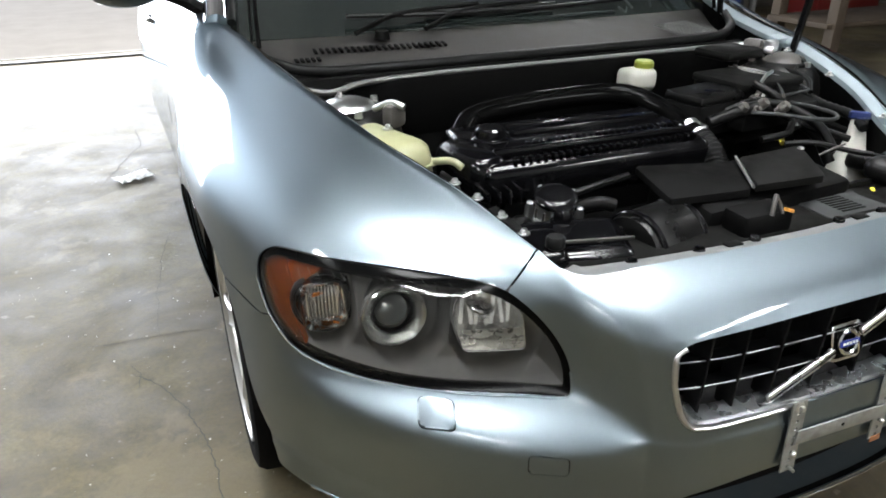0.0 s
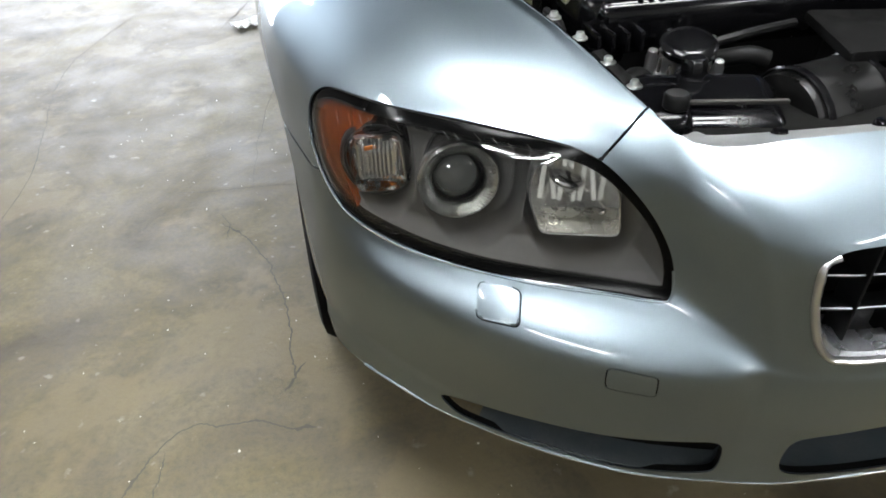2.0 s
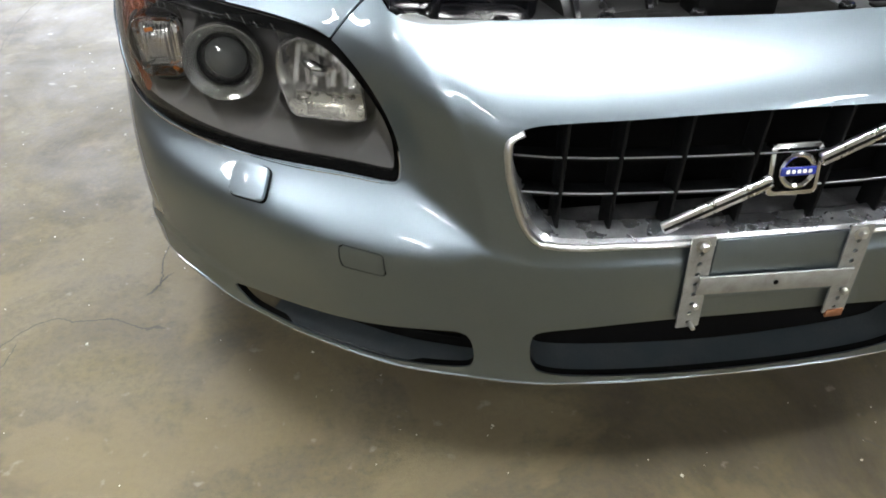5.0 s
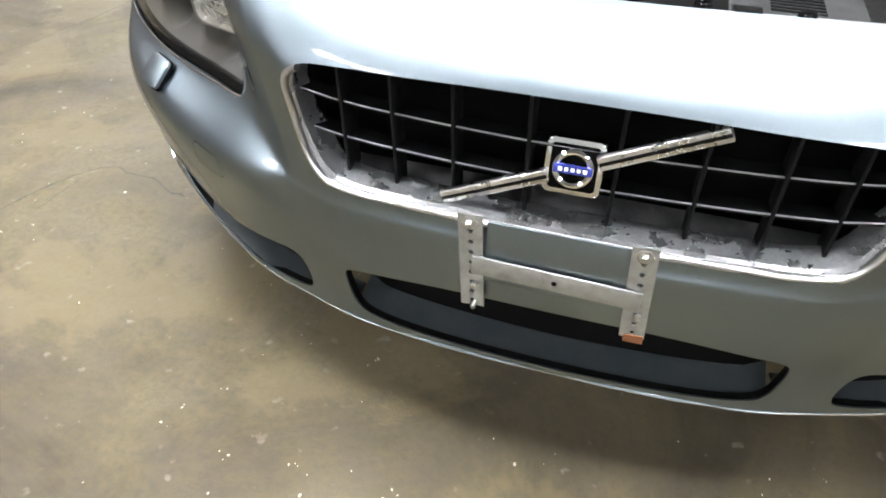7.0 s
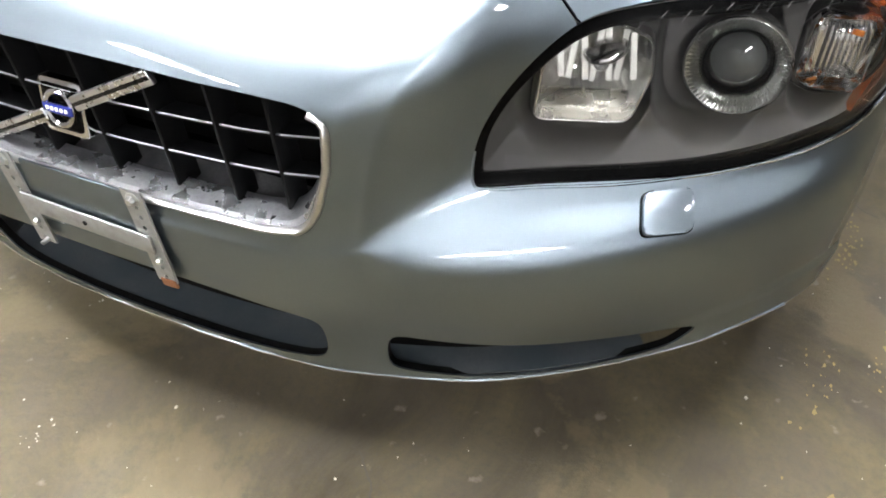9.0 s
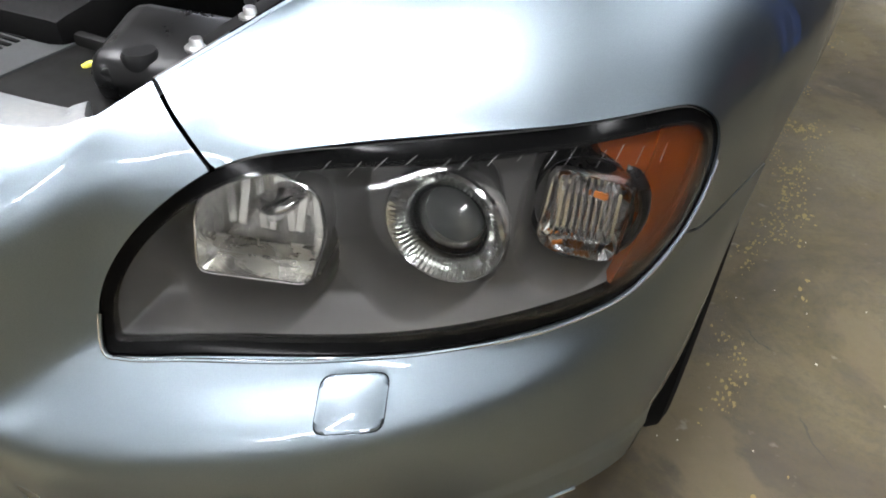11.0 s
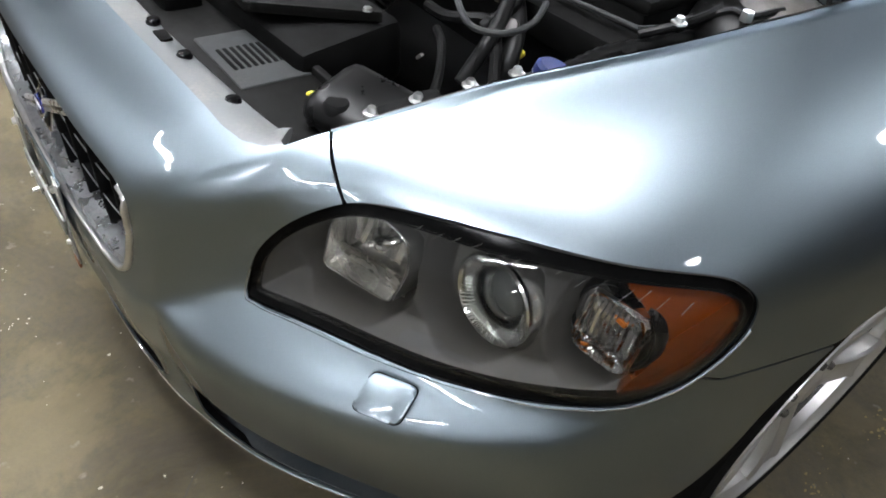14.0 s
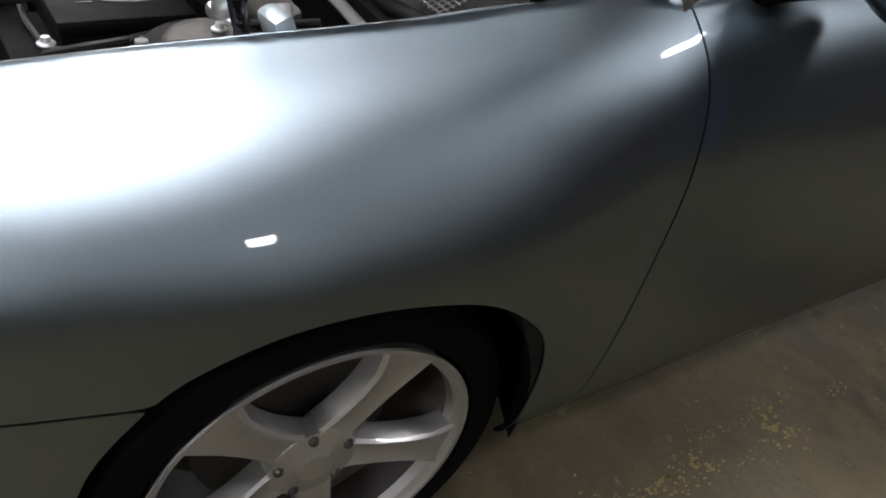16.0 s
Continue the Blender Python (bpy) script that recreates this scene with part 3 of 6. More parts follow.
LAMP = closed_curve([(.396, .553), (.409, .609), (.447, .662), (.505, .699), (.577, .713), (.676, .7215), (.783, .7245), (.878, .721), (.919, .708), (.941, .683), (.937, .642), (.905, .597), (.847, .563), (.754, .547), (.658, .541), (.56, .540), (.466, .543), (.410, .545)])
GRILLE = closed_curve([(0, .664), (.10, .663), (.20, .660), (.28, .658), (.325, .653), (.346, .636), (.345, .60), (.336, .56), (.322, .522), (.300, .500), (.26, .493), (.20, .492), (.10, .490), (0, .490), (-.10, .490), (-.20, .492), (-.26, .493), (-.300, .500), (-.322, .522), (-.336, .56), (-.345, .60), (-.346, .636), (-.325, .653), (-.28, .658), (-.20, .660), (-.10, .663)], 6)
INTAKE_HALF = [(.10, .371), (.17, .367), (.24, .359), (.28, .352), (.296, .338), (.296, .30), (.289, .268), (.272, .251), (.22, .242), (.12, .237)]
INTAKE = closed_curve([(0, .372), *INTAKE_HALF, (0, .236), *[(-x, z) for x, z in INTAKE_HALF[::-1]]], 6)
FOG = closed_curve([(.296, .320), (.306, .334), (.33, .336), (.39, .328), (.483, .312), (.59, .300), (.664, .296), (.688, .288), (.676, .264), (.645, .249), (.553, .240), (.451, .240), (.364, .245), (.310, .251), (.297, .262), (.294, .29)])
TOW = rounded([(.3815, .4365), (.4405, .4405), (.4405, .4765), (.3815, .4725)], .006)
FENDER = [(.455, 1.5), (.4735, .752), (.5055, .701), (.62, .63), (.908, .600), (.935, .588), (1.0, .586), (1.28, .586), (1.28, -1), (9, -1), (9, 1.5)]

d_lamp = inside(LAMP, ALONG, SZ)
d_lamp[SY > 1.2] = -1
d_grille = np.where(SY < 0.5, inside(GRILLE, SKIN[:, 0], SZ), -1)
d_intake = np.where(SY < 0.5, inside(INTAKE, SKIN[:, 0], SZ), -1)
d_fog = np.where(SY < 0.5, inside(FOG, ALONG, SZ), -1)
d_tow = np.where((SKIN[:, 0] < 0) & (SY < 0.3), inside(TOW, ALONG, SZ), -1)
d_fender = inside(FENDER, ALONG, SZ)
WHEEL_Y, WHEEL_Z, REAR_Y = 0.822, 0.318, 3.46
ARCH = closed_curve([(.405, .0), (.404, .25), (.404, .325), (.445, .352), (.485, .387), (.515, .435), (.545, .502), (.592, .565), (.652, .621), (.745, .662), (.84, .671), (.932, .660), (1.012, .636), (1.078, .589), (1.123, .535), (1.150, .46), (1.160, .377), (1.165, .25), (1.165, .0)], 6)
d_arch = np.where(SY < 2, inside(ARCH, SY, SZ), 0.347 - np.hypot(SY - REAR_Y, SZ - WHEEL_Z - 0.01))
door_front = 1.338 - 0.075 * np.clip(0.86 - SZ, 0, 1) - 0.10 * np.clip(SZ - 0.90, 0, 1)
d_door = np.minimum(SY - door_front, 2.62 - SY)
d_front = door_front - 0.0042 - SY
d_open = inside(OPENING + [(-x, y) for x, y in OPENING[-2:0:-1]], SKIN[:, 0], SY)
GAP = 0.0017
# ---- the car ----
car = thing("car", "silver-blue metallic coupe with its bonnet raised, parked on concrete", "car")
SIDES = ((1, "left"), (-1, "right"))

def low_edge(ax):
    """Height of the bumper's lower edge at a distance from the middle."""
    return np.interp(ax, [0, .30, .35, .64, .72, .776, .856, .9], [.221, .224, .230, .229, .243, .264, .282, .286])


bumper_keep = np.minimum.reduce([SZ - low_edge(AX), -d_open, -d_lamp, -d_grille, -d_intake, -d_fog, -d_arch, -d_fender - GAP, 0.9 - SY, -d_tow - 0.0007])
bumper = part("bumper_cover", cut(bumper_keep, flange=0.013), PAINT, car, "silver-blue front bumper cover")
# turned-in edges get matt black, standing for shade inside the openings
bumper.data.materials.append(BLACK_MATT)
part("tow_eye_cover", cut(d_tow - 0.0007, flange=0.006), PAINT, bumper, "small square silver-blue tow eye cover")
for side, _ in SIDES:
    mine = np.where(SKIN[:, 0] * side > 0, 1.0, -1.0)
    fender = part("fender", cut(np.minimum.reduce([-d_open, d_fender - GAP, -d_lamp, -d_arch, d_front, mine]), flange=0.006), PAINT, car, "silver-blue front wing")
    # the wing's turned-in edges are blackened likewise, as shade in gaps and arch
    fender.data.materials.append(BLACK_MATT)
    door = part("door", cut(np.minimum.reduce([-d_open, d_door, mine]), flange=0.012), PAINT, car, "silver-blue door")
    part("quarter_panel", cut(np.minimum.reduce([-d_open, SY - 2.628, -d_arch, mine]), flange=0.012), PAINT, car)
    # inner edge of the wing along the bonnet opening
    line = [(side * x, y, z) for x, y, z in ((.462, .185, .738), (.505, .36, .770), (.588, .55, .820), (.655, .78, .862), (.692, .98, .885), (.72, 1.12, .905), (.775, 1.31, .938))]
    bm = bmesh.new()
    path = smooth_path(line, 8)
    rings = []
    for k, q in enumerate(path):
        rings.append([bm.verts.new(q + Vector((side * a, 0, c))) for a, c in ((0.016, 0.014), (0.008, 0.007), (0.001, 0.003), (-0.003, -0.001), (-0.004, -0.014))])
    for a, b2 in zip(rings, rings[1:]):
        for j in range(len(a) - 1):
            bm.faces.new((a[j], b2[j], b2[j + 1], a[j + 1]))
    bmesh.ops.recalc_face_normals(bm, faces=bm.faces)
    part("wing_flange", bm, PAINT_EDGE, car)
    # sheet hanging below the flange; its black colour stands for shade in the bay
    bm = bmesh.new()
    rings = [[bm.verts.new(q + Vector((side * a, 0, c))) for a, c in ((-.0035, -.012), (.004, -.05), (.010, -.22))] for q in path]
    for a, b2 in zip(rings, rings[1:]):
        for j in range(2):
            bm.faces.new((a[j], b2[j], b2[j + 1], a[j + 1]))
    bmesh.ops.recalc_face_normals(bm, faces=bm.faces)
    part("inner_wing_panel", bm, BLACK_MATT, car, "inner wing panel, coloured black for bay shade")
    # rounded edge along the bonnet gap
    edge_line = []
    for x, y, _ in smooth_path([(x, y, 0) for x, y in OPENING[7:17]], 6):
        k = np.argmin((SKIN[:, 0] - side * x) ** 2 + (SY - y) ** 2 + 9 * (SZ < .6))
        edge_line.append((side * x, y, SZ[k] - .0022))
    edge_line = smooth_path(edge_line[::6] + edge_line[-1:], 5)
    part("wing_edge", hose(edge_line, .0034, 1, 8), PAINT, car)
    for k, (bx, by, bz) in enumerate(((.497, .235, .758), (.512, .285, .770), (.528, .345, .782), (.548, .395, .795), (.600, .60, .842), (.645, .78, .868))):
        bm = lathe([(0, .009), (.0045, .009), (.0055, .007), (.0055, .003), (.010, .002), (.010, 0)], 12, pose(side * (bx - .030), by, bz - .006))
        part("wing_bolt", bm, STEEL, car)
    # thin clips and pressed slots near the front of the flange
    part("wing_slot", block(.018, .075, .004, .002, pose(side * .478, .275, .762, 14, 0, -side * 14)), BLACK_MATT, car)

# headlights
def lamp_at(a, z, depth=0.0):
    """A place on the left lamp's face by its run along the lamp and its height, sunk by depth."""
    k = np.argmin((ALONG - a) ** 2 + (SZ - z) ** 2 + 9 * (SKIN[:, 0] < 0) + 9 * (SY > 1.2))
    return Vector(SKIN[k] - depth * FACING[k]), Vector(FACING[k])


def aimed(place, way, roll=0):
    """A pose whose z points along way."""
    return Matrix.Translation(place) @ way.to_track_quat("Z", "Y").to_matrix().to_4x4() @ pose(0, 0, 0, 0, 0, roll)


AHEAD = Vector((.29, -.95, .10)).normalized()
STRAIGHT = Vector((.04, -.995, .07)).normalized()


def headlight(side):
    lamp = sub("headlight", car, "headlight with a clear scratched lens and amber side reflector")
    mine = np.where(SKIN[:, 0] * side > 0, 1.0, -1.0)
    part("seal", cut(np.minimum.reduce([d_lamp - .0015, .0135 - d_lamp, mine]), -.0035, .012), BLACK_GLOSS, lamp, "glossy black lamp seal")
    lens = part("lens", cut(np.minimum(d_lamp - .0105, mine), -.0015, .0), LENS, lamp, "clear plastic lens with fine scratches")
    lens.visible_shadow = False
    def put(bm):
        if side < 0:
            other = flipped(bm)
            bm.free()
            return other
        return bm

    # housing: a shallow ledge inside the lens with a deep scoop round each lamp
    me = cut(np.minimum(d_lamp - .004, mine), 0, 0)
    bmesh.ops.subdivide_edges(me, edges=me.edges[:], cuts=2, use_grid_fill=True)
    place = np.array([v.co for v in me.verts])
    run, high = np.abs(place[:, 0]) * .75 + .66 * place[:, 1], place[:, 2]
    edge = inside(LAMP, run, high)
    depth = .011 + .024 * ease(edge, .004, .040)
    for ca, cz, r, more in ((.645, .626, .071, .050), (.776, .622, .056, .044), (.508, .616, .070, .050)):
        g = np.hypot(run - ca, np.where(high > cz, .55, 1.0) * (high - cz)) / r
        depth += more * ease(1 - g, 0, .20) * ease(edge, .006, .022) * (1 - .3 * ease(high, .685, .71))
    for v, d in zip(me.verts, depth):
        v.co += Vector((-.20 * side, .95, -.03)) * float(d)
    main_base = aimed(Vector((.556, .183, .640)), AHEAD)
    main_rim = rounded([(-.064, -.052), (.036, -.050), (.052, .004), (.047, .040), (.012, .054), (-.034, .050), (-.058, .010)], .012, 4)
    back = main_base.inverted() @ Matrix.Diagonal((side, 1, 1, 1))
    mids = [back @ f.calc_center_median() for f in me.faces]
    hole = inside(main_rim, np.array([p.x for p in mids]), np.array([p.y for p in mids])) > .004
    bmesh.ops.delete(me, geom=[f for f, h in zip(list(me.faces), hole) if h], context="FACES")
    part("housing", me, HOUSING, lamp, "satin grey lamp housing")
    # main beam: a chrome bowl cut into upright facets, with a flat bright floor
    bm = bmesh.new()
    rings = []
    for k in range(8):
        f = k / 7
        s, h = 1 - .62 * f**1.7, -.060 * f**.75
        rings.append([bm.verts.new((x * s + .004 * f, y * s + .010 * f, h - .0065 * (int((x + .07) / .0125) % 2) * math.sin(math.pi * f))) for x, y in main_rim])
    for a, b2 in zip(rings, rings[1:]):
        for q in range(len(a)):
            bm.faces.new((a[q], a[(q + 1) % len(a)], b2[(q + 1) % len(a)], b2[q]))
    bm.faces.new(rings[-1])
    bmesh.ops.transform(bm, matrix=main_base, verts=bm.verts)
    main = part("main_beam_reflector", put(bm), REFLECTOR, lamp, "chrome main beam reflector cut into facets", smooth=False)
    skirt = bmesh.new()
    rows = [[skirt.verts.new(main_base @ Vector((x * g, y * g, h))) for x, y in main_rim] for g, h in ((1.0, .001), (1.035, -.003), (1.07, -.020), (1.09, -.050))]
    for a, b2 in zip(rows, rows[1:]):
        for q in range(len(a)):
            skirt.faces.new((a[q], a[(q + 1) % len(a)], b2[(q + 1) % len(a)], b2[q]))
    part("collar", put(skirt), HOUSING, main, "satin grey collar")
    part("rim", put(hose([main_base @ Vector((x, y, .001)) for x, y in (*main_rim, main_rim[0])], .0016, 1, 8)), CHROME, main)
    bm = bmesh.new()
    for k in range(7):
        x = -.040 + .0125 * k
        block(.0085, .004, .062 - .004 * abs(k - 3), .0012, main_base @ pose(x, .010, -.036 + .002 * abs(k - 3), 78, 0, 7 * (-1) ** k), 1, bm)
    part("reflector_flutes", put(bm), REFLECTOR, main)
    part("floor_plate", put(block(.092, .044, .003, .001, main_base @ pose(-.012, -.042, -.024, 24, 0, 0))), FLOOR_CHROME, main, "bright flat reflector floor")
    bm = lathe([(0, .030), (.004, .029), (.0075, .024), (.0085, .010), (.008, -.012)], 18, main_base @ pose(.002, .004, -.040))
    part("main_bulb", put(bm), BULB_GLASS, main, "clear capsule bulb")
    bm = lathe([(0, .016), (.006, .0145), (.012, .010), (.015, .003), (.016, -.004)], 20)
    bmesh.ops.transform(bm, matrix=main_base @ pose(.006, .016, -.022, 24, 0, 20) @ Matrix.Diagonal((1.5, .55, 1, 1)), verts=bm.verts)
    part("bulb_shield", put(bm), CHROME, main, "bright bulb shield")
    # dipped beam: a projector in a ring of ribbed glass, with a bright barrel behind
    base = aimed(Vector((.681, .255, .640)), STRAIGHT)
    bm = bmesh.new()
    teeth = 132
    prof = ((.0525, -.004), (.0522, .001), (.0500, .003), (.0440, .0005), (.0375, -.004), (.0345, -.009), (.0338, -.016))
    rings = []
    for q in range(teeth):
        a = 2 * math.pi * q / teeth
        rings.append([bm.verts.new((r * math.cos(a), r * math.sin(a), h - (.0026 if q % 2 and 2 < k < 6 else 0))) for k, (r, h) in enumerate(prof)])
    for q in range(teeth):
        a, b2 = rings[q], rings[(q + 1) % teeth]
        for k in range(len(prof) - 1):
            bm.faces.new((a[k], b2[k], b2[k + 1], a[k + 1]))
    bmesh.ops.recalc_face_normals(bm, faces=bm.faces)
    bmesh.ops.transform(bm, matrix=base, verts=bm.verts)
    ring = part("projector_ring", put(bm), RIBBED, lamp, "ribbed clear projector ring", smooth=False)
    part("ring_edge", put(lathe([(.0515, -.004), (.0535, -.002), (.0535, .002), (.0515, .0035), (.0500, .002)], 64, base, closed=True)), CHROME, ring)
    part("projector_lens", put(lathe([(.0, .008), (.008, .0074), (.016, .0054), (.023, .002), (.028, -.0025), (.031, -.008), (.031, -.02)], 40, base @ pose(0, 0, -.010))), PROJECTOR_GLASS, ring, "grey domed glass lens")
    part("inner_bezel", put(lathe([(.0305, -.018), (.0318, -.011), (.0340, -.0085), (.0345, -.012), (.033, -.024)], 48, base, closed=True)), BLACK_PLASTIC, ring)
    part("projector_barrel", put(lathe([(.0515, -.006), (.0505, -.022), (.0480, -.026), (.0480, -.040), (.0440, -.060), (.030, -.070), (.028, -.068), (.042, -.058), (.046, -.040), (.046, -.025), (.0485, -.020), (.0495, -.006)], 44, base, closed=True)), REFLECTOR, ring, "bright projector barrel")
    # turn signal: a fluted, rounded-square clear cap over a faceted bright bowl
    base = aimed(Vector((.777, .329, .641)), Vector((.20, -.97, .07)).normalized())
    square = rounded([(-.037, -.043), (.033, -.047), (.037, .036), (-.033, .040)], .017, 6)
    rnd = random.Random(7)
    bm = bmesh.new()
    rings = []
    for g, h, jit in ((1.06, -.022, 0), (1.05, -.004, 0), (.98, .000, .0014), (.86, -.010, .0032), (.70, -.020, .004), (.48, -.030, .004), (.2, -.036, .002)):
        rings.append([bm.verts.new((x * g + rnd.uniform(-jit, jit), y * g + rnd.uniform(-jit, jit), h + rnd.uniform(-jit, jit))) for x, y in square[::2]])
    for a, b2 in zip(rings, rings[1:]):
        for q in range(len(a)):
            bm.faces.new((a[q], a[(q + 1) % len(a)], b2[(q + 1) % len(a)], b2[q]))
    bm.faces.new(rings[-1])
    bmesh.ops.triangulate(bm, faces=bm.faces)
    bmesh.ops.transform(bm, matrix=base, verts=bm.verts)
    bowl = part("turn_signal_reflector", put(bm), FACET, lamp, "faceted chrome turn signal bowl", smooth=False)
    bm = bmesh.new()
    grid = []
    for q in range(15):
        v = -1 + 2 * q / 14
        line = []
        for k in range(41):
            u = -1 + 2 * k / 40
            half_w = .028 * (1 - .10 * abs(v) ** 4)
            bow = .010 * (1 - u**4) * (1 - v**4)
            line.append(bm.verts.new((u * half_w, v * .032 * (1 - .08 * abs(u) ** 4), -.006 + bow + .0011 * math.cos(k * math.pi / 2))))
        grid.append(line)
    for a, b2 in zip(grid, grid[1:]):
        for k in range(40):
            bm.faces.new((a[k], a[k + 1], b2[k + 1], b2[k]))
    bmesh.ops.transform(bm, matrix=base, verts=bm.verts)
    part("fluted_cap", put(bm), FACET, bowl, "fluted silvery bulb cap")
    part("turn_bulb", put(lathe([(0, .014), (.006, .012), (.009, .002), (.008, -.014)], 14, base @ pose(.004, .014, -.014))), BULB, bowl, "amber bulb")
    part("bulb_glint", put(block(.012, .006, .003, .001, base @ pose(.010, .022, .0030, 0, 0, -12))), BULB, bowl)
    part("bulb_glint", put(block(.010, .004, .003, .001, base @ pose(-.018, -.033, .000, 0, 0, 20))), BULB, bowl)
    part("bowl_rim", put(lathe([(.046, -.012), (.049, -.008), (.053, -.011), (.056, -.020), (.057, -.036), (.048, -.036)], 48, base @ Matrix.Diagonal((.96, 1.04, 1, 1)), closed=True)), BLACK_SATIN, bowl)
    # amber side reflector just behind the lens
    AMBER_ZONE = closed_curve([(.802, .712), (.850, .717), (.885, .716), (.912, .704), (.930, .684), (.926, .644), (.900, .606), (.868, .585), (.832, .566), (.838, .592), (.852, .625), (.850, .655), (.826, .690)])
    zone = inside(AMBER_ZONE, ALONG, SZ)
    part("amber_reflector", cut(np.minimum.reduce([zone, d_lamp - .010, mine]), -.008, .010), AMBER, lamp, "amber side reflector")
    # rolled paint edge below the lamp
    under = [q for q in LAMP if q[1] < .60 or (q[0] > .85 and q[1] < .66)]
    start = max(range(len(under)), key=lambda k: math.dist(under[k], under[k - 1]))
    under = under[start:] + under[:start]
    line = np.array([lamp_at(q[0], q[1] - .002, .0006)[0] for q in under])
    for _ in range(10):
        line[1:-1] = .5 * line[1:-1] + .25 * (line[:-2] + line[2:])
    part("rolled_edge", put(hose([Vector(q) for q in line[::3]], .0021, 3, 8)), PAINT, lamp, "bright rolled paint edge")
    # short etched strokes along the lens's upper edge
    bm = bmesh.new()
    for k in range(15):
        a = .575 + .021 * k
        p, w = lamp_at(a, .714 - .06 * (a - .70) ** 2 * 9, .004)
        t = Vector((-.45, -.35, -.75))
        t = (t - t.dot(w) * w).normalized()
        hose([p, p + t * .017], .00035, 1, 5, bm=bm)
    part("etched_strokes", put(bm), GREY_PLASTIC, lamp)
    return lamp


LENS_DARK = mat("dark_projector_glass", (0.02, 0.024, 0.026), 0.04, 0.0, coat_weight=1.0)
for side, _ in SIDES:
    headlight(side)

# lamp washer covers
def skin_at(x, z):
    k = np.argmin((SKIN[:, 0] - x) ** 2 + (SZ - z) ** 2 + 9 * (SY > 0.6))
    return Vector(SKIN[k]), Vector(FACING[k])


along, upward = Vector((.82, .57, .02)).normalized(), Vector((-.10, .80, .58)).normalized()
out = along.cross(upward).normalized()
out = out if out.y < 0 else -out
cap_at = Matrix.Translation((.655, .146, .519)) @ Matrix((along, out.cross(along), out)).transposed().to_4x4()
for side, _ in SIDES:
    for name, grow, lift, deep, mt, up in (("washer_cover", 0, .0065, .009, PAINT, None), ("cover_gap", .0010, .0010, .005, BLACK_GLOSS, "cap")):
        outline = rounded([(-.034 - grow, -.022 - grow), (.023 + grow, -.025 - grow), (.034 + grow, .022 + grow), (-.022 - grow, .025 + grow)], .011, 6)
        bm = prism(outline, deep, cap_at @ pose(0, 0, lift), .0035 if up is None else .0005)
        if side < 0:
            bm, old = flipped(bm), bm
            old.free()
        if up is None:
            cap = part(name, bm, mt, car, "silver-blue headlamp washer cover")
        else:
            part(name, bm, mt, cap, "dark gap round the cover")

# front grille
grille = sub("grille", car, "dusty dark egg-crate grille in a chrome surround")
def front_y(x, z):
    k = np.argmin((SKIN[:, 0] - x) ** 2 + (SZ - z) ** 2 + 9 * (SY > 0.5))
    return SKIN[k][1]


lower = [tuple(p) for p in GRILLE if p[1] < .6515]
def rim_y(x, z):
    return front_y(x, z) if z < .625 else front_y(x, .625) + .30 * (z - .625)


band = [(x * .992, rim_y(x, z) - .001, z + (.004 if abs(x) < .3 else .002) - .006 * (z > .63) * min(1, (z - .63) / .02)) for x, z in lower]
part("chrome_surround", hose(band, .0058, 1, 10, flat=.8), CHROME_SOFT, grille, "worn chrome strip")
bm = bmesh.new()
rows = []
for x, z in lower:
    foot = ease(-z, -.60, -.52)
    y0 = rim_y(x, z)
    rows.append([bm.verts.new(q) for q in ((x * .985, y0 + .001, z + .006 * foot), (x * .972, y0 + .005, z + .012 * foot), (x * (.966 - .010 * foot), y0 + .022, z + .015 * foot), (x * (.960 - .022 * foot), y0 + .036, z + .017 * foot))])
for a, b2 in zip(rows, rows[1:]):
    for k in range(3):
        bm.faces.new((a[k], a[k + 1], b2[k + 1], b2[k]))
bmesh.ops.recalc_face_normals(bm, faces=bm.faces)
part("inner_lip", bm, DUSTY_CHROME, grille, "dusty chrome inner lip")
for x in (-.278, -.213, -.139, -.052, .046, .133, .213, .279):
    zt = .652 + .006 * (1 - (x / .3) ** 2)
    zb = .497 if abs(x) < .26 else .508
    y0 = front_y(x, .58) + .014
    bm = block(.0048, .036, zt - zb + .008, .0020, pose(x, y0 + .019, (zt + zb) / 2, 3, 0, 0))
    part("vertical_slat", bm, GRILLE_PLASTIC, grille)
for z, reach in ((.601, .341), (.553, .331)):
    line = [(x, front_y(x, z) + .020, z + .010 * (x / .33) ** 2) for x in np.linspace(-reach, reach, 15)]
    bm = bmesh.new()
    for a, b2 in zip(line, line[1:]):
        va = [bm.verts.new((a[0], a[1] + dy, a[2] + dz)) for dy, dz in ((0, .002), (0, -.003), (.03, -.009), (.03, -.003))]
        vb = [bm.verts.new((b2[0], b2[1] + dy, b2[2] + dz)) for dy, dz in ((0, .002), (0, -.003), (.03, -.009), (.03, -.003))]
        for j in range(4):
            bm.faces.new((va[j], vb[j], vb[(j + 1) % 4], va[(j + 1) % 4]))
    bmesh.ops.remove_doubles(bm, verts=bm.verts, dist=1e-5)
    bmesh.ops.recalc_face_normals(bm, faces=bm.faces)
    part("horizontal_slat", bm, GRILLE_PLASTIC, grille)
    # thin grey bead added as the highlight along the slat's front edge
    part("bright_edge", hose([(x, y - .0005, zz + .001) for x, y, zz in line], .0011, 1, 6), DULL_EDGE, grille)
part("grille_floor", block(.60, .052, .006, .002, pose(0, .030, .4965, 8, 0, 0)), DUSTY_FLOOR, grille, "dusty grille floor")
# sheets closing off the grille; near-black colour gives the shade between its slats
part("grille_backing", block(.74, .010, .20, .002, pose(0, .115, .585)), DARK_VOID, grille)
